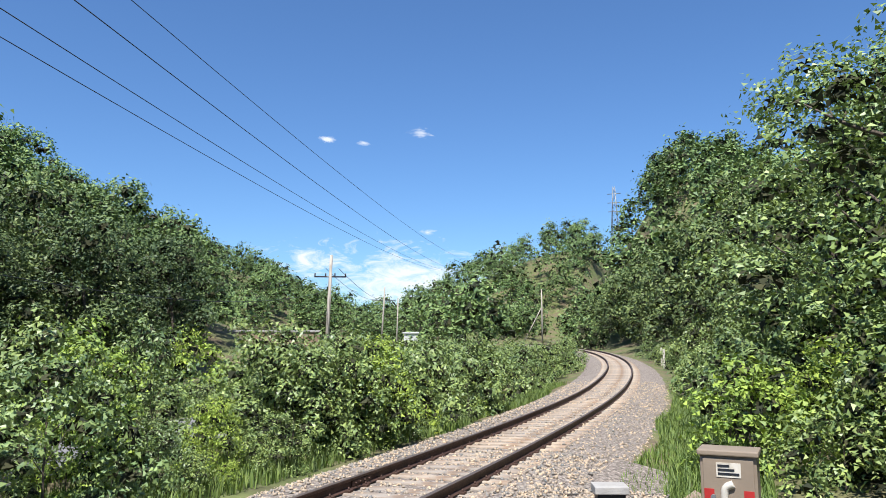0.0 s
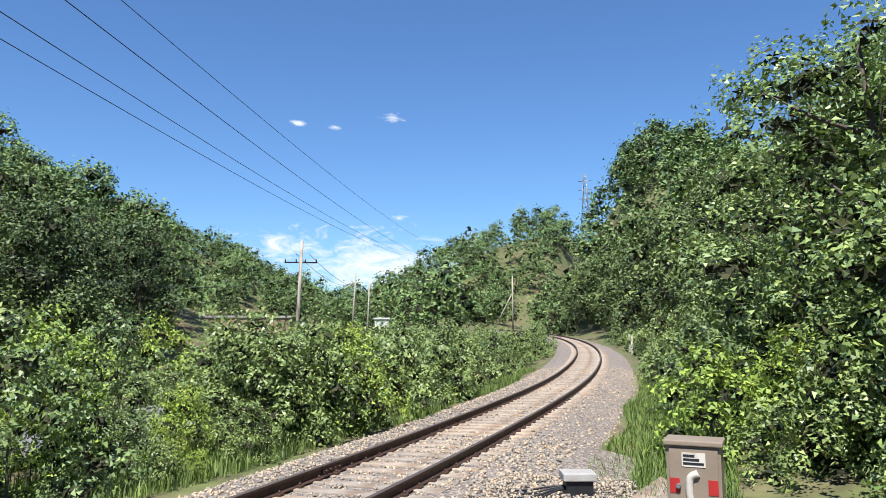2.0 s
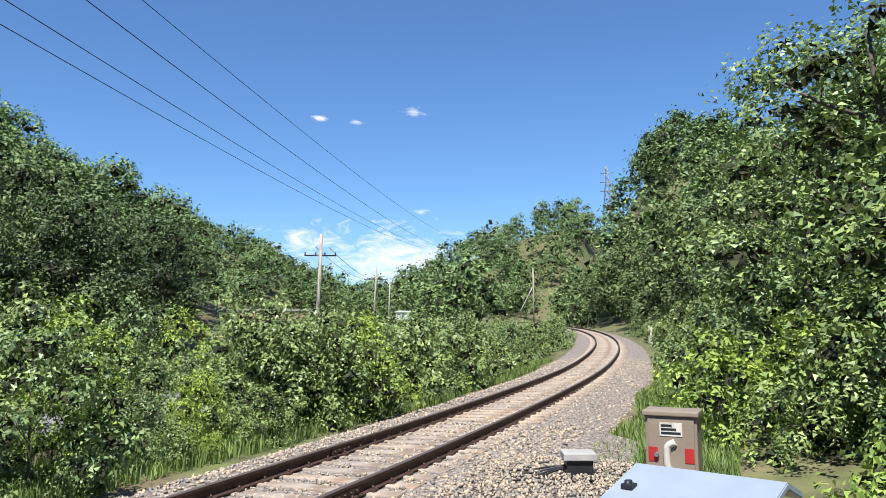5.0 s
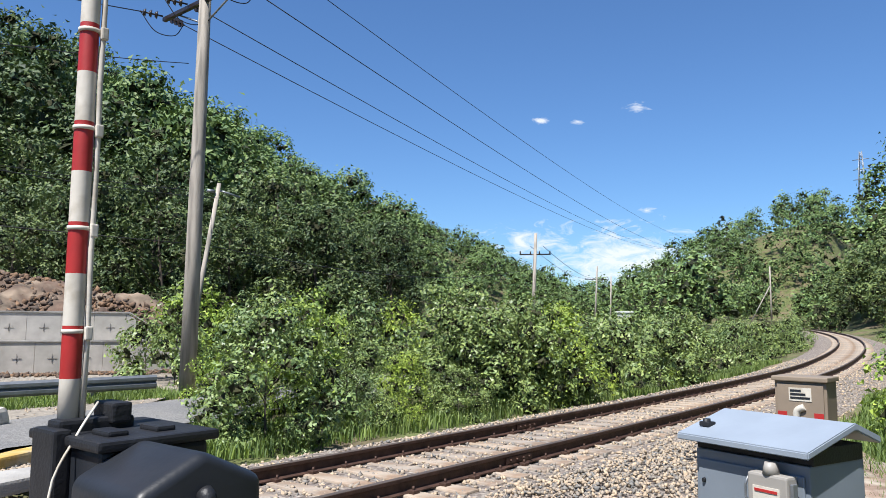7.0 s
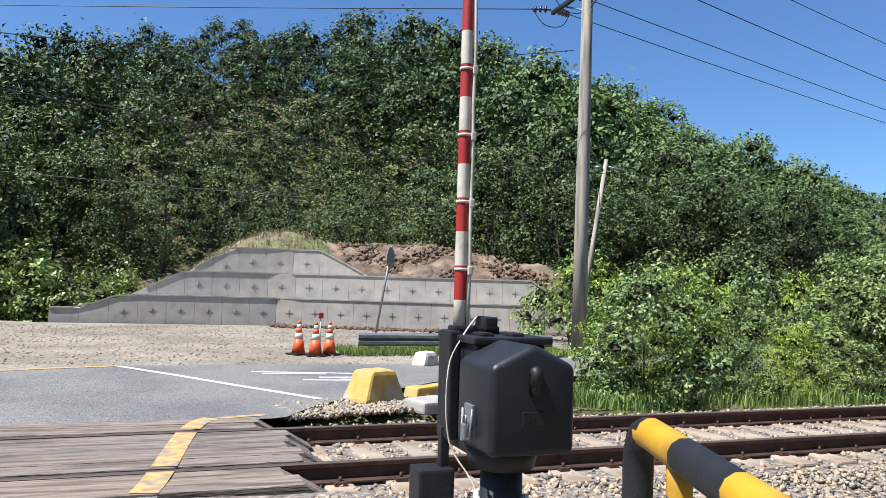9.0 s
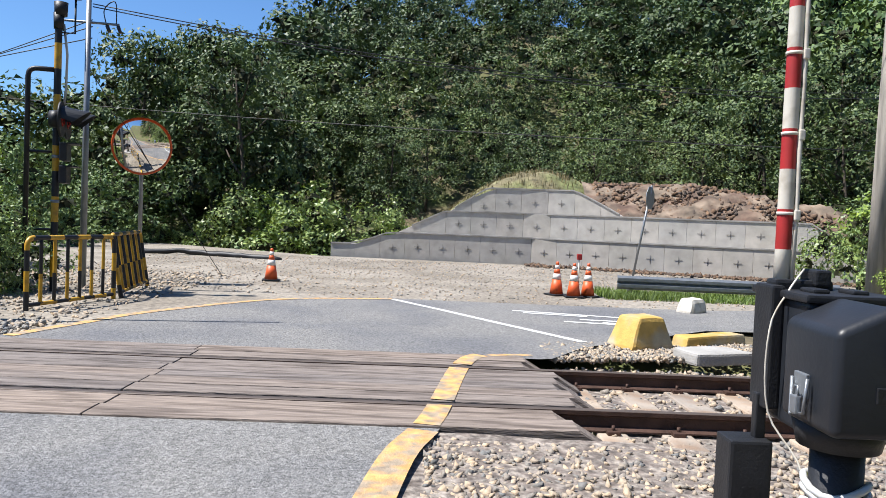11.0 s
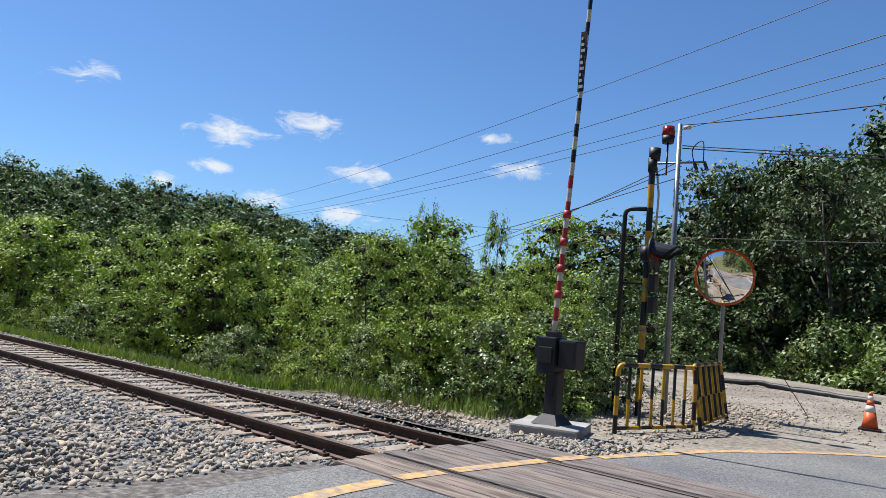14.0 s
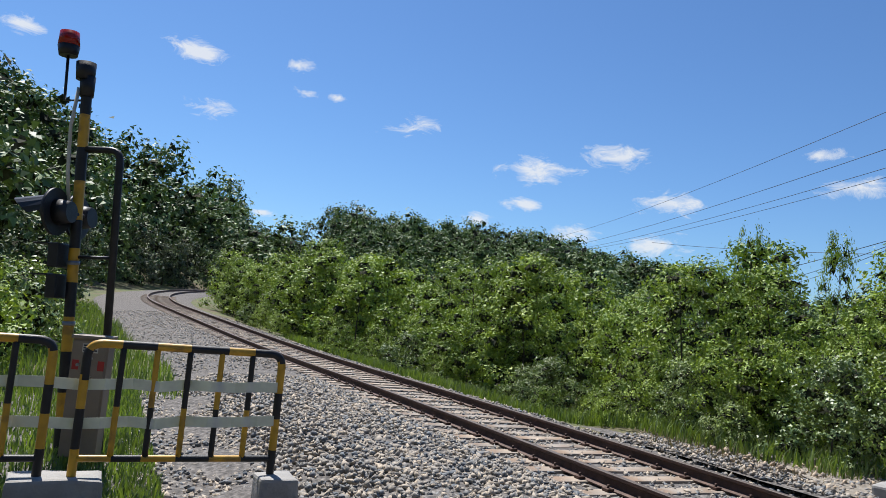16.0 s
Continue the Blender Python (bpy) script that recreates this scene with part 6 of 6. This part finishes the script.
# ---- poles and wires ----
def wire_run(name, a, b, sag, r, label, n=24):
    bm = bmesh.new()
    a, b = Vector(a), Vector(b)
    tube(bm, [a.lerp(b, i / n) - Vector((0, 0, sag * 4 * (i / n) * (1 - i / n))) for i in range(n + 1)], r, 5)
    return tagged(part(name, bm, M_WIRE), label, "wire", "overhead wires")


def insulator(parent, a, b):
    bm = bmesh.new()
    a, b = Vector(a), Vector(b)
    rod(bm, a, b, 0.022, 0.022, 8)
    for t in (0.3, 0.55, 0.8):
        p = a.lerp(b, t)
        d = (b - a).normalized() * 0.03
        rod(bm, p - d, p + d, 0.10, 0.055, 12)
    part("insulator", bm, M_CERAMIC, parent)


PX, PY = 11.03, 9.75
pole = thing("utility_pole", (PX, PY, -0.12), "weathered grey concrete power pole with wooden crossarm", "utility pole", "utility poles")
bm = bmesh.new()
tube(bm, [(0, 0, 0), (0.02, 0, 3.6), (0.05, 0, 7.2), (0.08, 0, 11.45)], [0.185, 0.165, 0.145, 0.12], 20)
part("shaft", bm, M_POLE, pole)
bm = bmesh.new()
box(bm, -0.02, 0.08, -1.45, 1.75, 9.1, 9.2, 0.008)
part("crossarm", bm, M_CERAMIC, pole, "dark timber crossarm")
bm = bmesh.new()
rod(bm, (0.1, -1.3, 9.15), (0.08, 0, 8.6), 0.022, 0.022, 6)
rod(bm, (0.1, 1.2, 9.15), (0.08, 0, 8.6), 0.022, 0.022, 6)
part("arm_brace", bm, M_STEEL, pole)
ENDS = []
EAST_TO, WEST_TO = Vector((132.6, 47.6, 15.6)), Vector((-93, 53, 12.5))
for y, z in ((1.65, 9.2), (0.55, 9.2), (-1.35, 9.2), (0.0, 11.35)):
    at = Vector((PX + 0.03, PY + y, z - 0.12))
    for k, to in enumerate((EAST_TO, WEST_TO)):
        d = (to - at).normalized()
        if z < 10:
            insulator(pole, at + d * 0.08 - Vector((PX, PY, -0.12)), at + d * 0.62 - Vector((PX, PY, -0.12)))
        side = Vector((-d.y, d.x, 0)) * (y * (0.9 if k == 0 else -0.9)) + (Vector((d.y, -d.x, 0)) * (2.6 if k == 0 else 0) + Vector((0, 0, 1.9)) if z > 10 else Vector())
        wire_run("wire", at + d * 0.6, to + side, 1.3 if k == 0 else 1.2, 0.013, "black overhead power wire across the sky")
    if z < 10:
        bm = bmesh.new()
        e, w = (EAST_TO - at).normalized() * 0.6, (WEST_TO - at).normalized() * 0.6
        o = Vector((PX, PY, -0.12))
        tube(bm, smooth_pts([at + e - o, at + e * 0.5 + Vector((0, 0, -0.38)) - o, at + w * 0.4 + Vector((0, 0, -0.42)) - o, at + w - o], 6), 0.012, 5)
        part("jumper_wire", bm, M_WIRE, pole)


def pole_simple(at, height, label, arm=0.0, lean=(0, 0), r=0.11, material=M_POLE, turn=0, arm_z=0.9):
    p = thing("utility_pole", at, label, "utility pole", "utility poles", turn)
    bm = bmesh.new()
    tube(bm, [(0, 0, 0), (lean[0] * 0.5, lean[1] * 0.5, height / 2), (lean[0], lean[1], height)], [r, r * 0.85, r * 0.7], 12)
    part("shaft", bm, material, p)
    if arm:
        bm = bmesh.new()
        rod(bm, (lean[0] * arm_z - arm, lean[1] * arm_z, height * arm_z), (lean[0] * arm_z + arm, lean[1] * arm_z, height * arm_z), 0.05, 0.05, 8)
        for k in (-1, -0.3, 0.3, 1):
            rod(bm, (lean[0] * arm_z + k * arm * 0.95, lean[1] * arm_z, height * arm_z), (lean[0] * arm_z + k * arm * 0.95, lean[1] * arm_z, height * arm_z + 0.25), 0.05, 0.05, 6)
        part("crossarm", bm, M_CERAMIC, p)
    return p


def gz(x, y):
    return float(ground_z(x, y)) - 0.1


pole_simple((13.5, 14.0, gz(13.5, 14)), 5.9, "thin leaning grey pole behind the roadside shrubs", 0.0, (0.95, 0), 0.085)
bm = bmesh.new()
rod(bm, (14.45, 14.0, 5.5), (15.05, 13.8, 5.35), 0.03, 0.03, 8)
rod(bm, (14.3, 14.0, 5.45), (14.1, 14.1, 5.45), 0.05, 0.05, 8)
tagged(part("pole_bracket", bm, M_STEEL), "small steel bracket arm on the leaning pole", "bracket")
pole_simple((46, 23, gz(46, 23)), 8.0 - gz(46, 23), "distant concrete pole with crossarm above the thicket", 1.1, (0.3, 0), 0.15, turn=-60, arm_z=0.82)
pole_simple((138.5, 32.3, gz(138.5, 32.3)), 12 - gz(138.5, 32.3), "slim grey pole before the wooded hill", 0.9, (0, 0), 0.16, turn=-70)
bm = bmesh.new()
rod(bm, (137.5, 36.0, gz(138, 36)), (138.5, 32.4, 8.5), 0.1, 0.08, 8)
tagged(part("pole_stay", bm, M_POLE), "slanting stay prop beside the slim pole", "pole stay")
pole_simple((114.6, 54.2, gz(114.6, 54.2)), 11.5 - gz(114.6, 54.2), "distant grey pole with crossarm by the road", 2.0, (0.6, 0), 0.17, turn=-60, arm_z=0.8)
pole_simple((112, 50, gz(112, 50)), 9.5 - gz(112, 50), "distant leaning pale pole by the road", 0, (1.0, 0.2), 0.14)
pole_simple((150, 47, gz(150, 47)), 11.5 - gz(150, 47), "far slim pole with short crossarm by the wood", 1.5, (0, 0), 0.15, turn=-70, arm_z=0.95)
wire_run("wire", (46.2, 23.2, 7.1), (114, 54, 9.6), 1.0, 0.02, "thin wire between the distant poles")
wire_run("wire", (46.6, 22.4, 7.1), (115.5, 53, 9.6), 1.0, 0.02, "thin wire between the distant poles")
wire_run("wire", (14.2, 14, 3.8), (-46, 34, 9.0), 0.8, 0.014, "low slack cable across the wooded hill")
wire_run("wire", (14.2, 14, 3.8), (46, 23, 5.5), 0.8, 0.014, "low slack cable across the wooded hill")

steel = pole_simple((-4.66, 7.6, -0.08), 5.5, "slim galvanised steel pole beside the crossing signal", 0.0, (0, 0), 0.06, M_STEEL)
bm = bmesh.new()
rod(bm, (-0.5, -0.1, 4.75), (0.5, 0.1, 4.75), 0.022, 0.022, 8)
part("crossarm", bm, M_STEEL, steel)
for k in (-0.45, 0.3, 0.48):
    bm = bmesh.new()
    rod(bm, (k, k * 0.2, 4.72), (k + 0.05, k * 0.2, 4.6), 0.035, 0.03, 8)
    part("insulator", bm, M_CERAMIC, steel)
bm = bmesh.new()
tube(bm, smooth_pts([(0.3, 0.05, 4.7), (0.25, 0.05, 5.0), (0.42, 0.1, 5.15), (0.45, 0.1, 4.75)], 5), 0.01, 5)
part("jumper_wire", bm, M_WIRE, steel)
bm = bmesh.new()
rod(bm, (0.08, 0, 5.42), (0.2, 0.02, 5.42), 0.04, 0.04, 10)
part("lamp_cap", bm, M_WHITE, steel)
for dz, to in ((4.72, (-70, 66, 9)), (4.6, (-72, 62, 8.5)), (4.4, (-75, 55, 8.5)), (5.4, (11, 10.2, 7.6)), (5.0, (14, 14, 5.4)), (4.95, (14.2, 13.7, 5.2))):
    wire_run("wire", (-4.6, 7.62, dz), to, 0.5 if to[0] > 0 else 1.4, 0.010, "thin service wire from the steel pole")
wire_run("wire", (-4.66, 7.6, 3.9), (-3.2, 11.2, 0.0), 0.02, 0.008, "thin stay wire beside the mirror")

# lattice pylon on the ridge
py = thing("lattice_pylon", (400, 60, float(ground_z(400, 60)) - 1), "grey steel lattice power pylon on the ridge", "pylon")
H0 = 87 - float(ground_z(400, 60))
for k in range(4):
    sx, sy = ((1, 1), (1, -1), (-1, -1), (-1, 1))[k]
    bm = bmesh.new()
    tube(bm, [(sx * 3.2, sy * 3.2, 0), (sx * 1.3, sy * 1.3, H0 * 0.7), (sx * 0.5, sy * 0.5, H0)], 0.15, 6)
    part("leg", bm, M_STEEL, py)
bm = bmesh.new()
for i in range(12):
    z0, z1 = H0 * i / 12, H0 * (i + 1) / 12
    w0, w1 = float(np.interp(z0 / H0, [0, 0.7, 1], [3.2, 1.3, 0.5])), float(np.interp(z1 / H0, [0, 0.7, 1], [3.2, 1.3, 0.5]))
    for sx, sy, tx, ty in ((1, 1, 1, -1), (1, -1, -1, -1), (-1, -1, -1, 1), (-1, 1, 1, 1)):
        rod(bm, (sx * w0, sy * w0, z0), (tx * w1, ty * w1, z1), 0.07, 0.07, 5)
        rod(bm, (tx * w0, ty * w0, z0), (sx * w1, sy * w1, z1), 0.07, 0.07, 5)
part("lattice", bm, M_STEEL, py)
for z in (0.72, 0.82, 0.92):
    bm = bmesh.new()
    rod(bm, (0, -3.6, H0 * z), (0, 3.6, H0 * z), 0.2, 0.2, 6)
    part("crossarm", bm, M_STEEL, py)

# white roadside booth far down the valley, lifted to fit the camera's view
bo = thing("roadside_booth", (108, 45.5, 0.9), "small white booth beside the distant road, lifted on added legs", "booth", turn=25)
bm = bmesh.new()
box(bm, -1.3, 1.3, -1.1, 1.1, 1.3, 2.5, 0.03)
part("wall", bm, M_BOOTH, bo)
bm = bmesh.new()
box(bm, -1.5, 1.5, -1.3, 1.3, 2.5, 2.75, 0.04)
part("roof", bm, M_BOOTH, bo)
for x in (-0.8, 0.0, 0.8):
    bm = bmesh.new()
    box(bm, x - 0.3, x + 0.3, -1.13, -1.1, 1.75, 2.3)
    part("window", bm, M_GLASS, bo)
# added legs, out of sight, under the lifted booth
for x in (-1.1, 1.1):
    for y in (-0.9, 0.9):
        bm = bmesh.new()
        rod(bm, (x, y, -2.4), (x, y, 1.35), 0.08, 0.08, 8)
        part("leg", bm, M_STEEL, bo)

# reddish masonry terrace across the valley, with its pale coping
rough_block("terrace_wall", (61.9, 39.6, -1.0), (10.5, 1.2, 4.0), -54, M_MASONRY, "low reddish masonry terrace wall across the valley", "wall", bevel=0.06, seed=14)
rough_block("terrace_coping", (61.9, 39.6, 3.0), (10.7, 1.4, 0.22), -54, M_CONC, "pale coping along the masonry terrace", "coping", bevel=0.04, seed=15)
# little marker posts beside the line
for x, o in ((58, -3.3), (63, -3.6)):
    mp = thing("marker_post", (x, float(line_y(x)) + o, float(line_z(x)) - 0.55), "short white lineside marker post by the curve", "marker post", "marker posts")
    bm = bmesh.new()
    box(bm, -0.07, 0.07, -0.07, 0.07, 0, 1.5, 0.015)
    part("post", bm, M_WHITE, mp)
# bare trodden soil by the telephone box
shoulder("soil_patch", [(7.2, -3.2, -0.09), (8.4, -2.9, -0.12), (11.5, -2.7, -0.13), (13.5, -3.0, -0.2), (12.0, -3.7, -0.16), (9.5, -3.9, -0.1), (8.0, -4.6, -0.06), (7.0, -4.3, -0.05)], 0, "bare reddish trodden soil beside the telephone box", M_SOILBARE)

# dark plastic edging along the far rim of the lot
bm = bmesh.new()
tube(bm, smooth_pts([(-8.4, 18.6, 0.0), (-6.6, 18.9, 0.06), (-4.8, 18.4, 0.03), (-3.2, 18.0, -0.02)], 8), 0.09, 8)
for v in bm.verts:
    v.co += noise.noise_vector(v.co * 2.0) * 0.07
tagged(part("drain_pipe", bm, M_BLACK), "crumpled black plastic pipe along the gravel rim", "pipe")
# dark tarry clod on the near road
rough_block("road_clod", (-2.55, -2.15, -0.02), (0.12, 0.07, 0.03), 10, M_BLACK, "small flattened dark clod on the asphalt", "clod", bevel=0.01, seed=12)
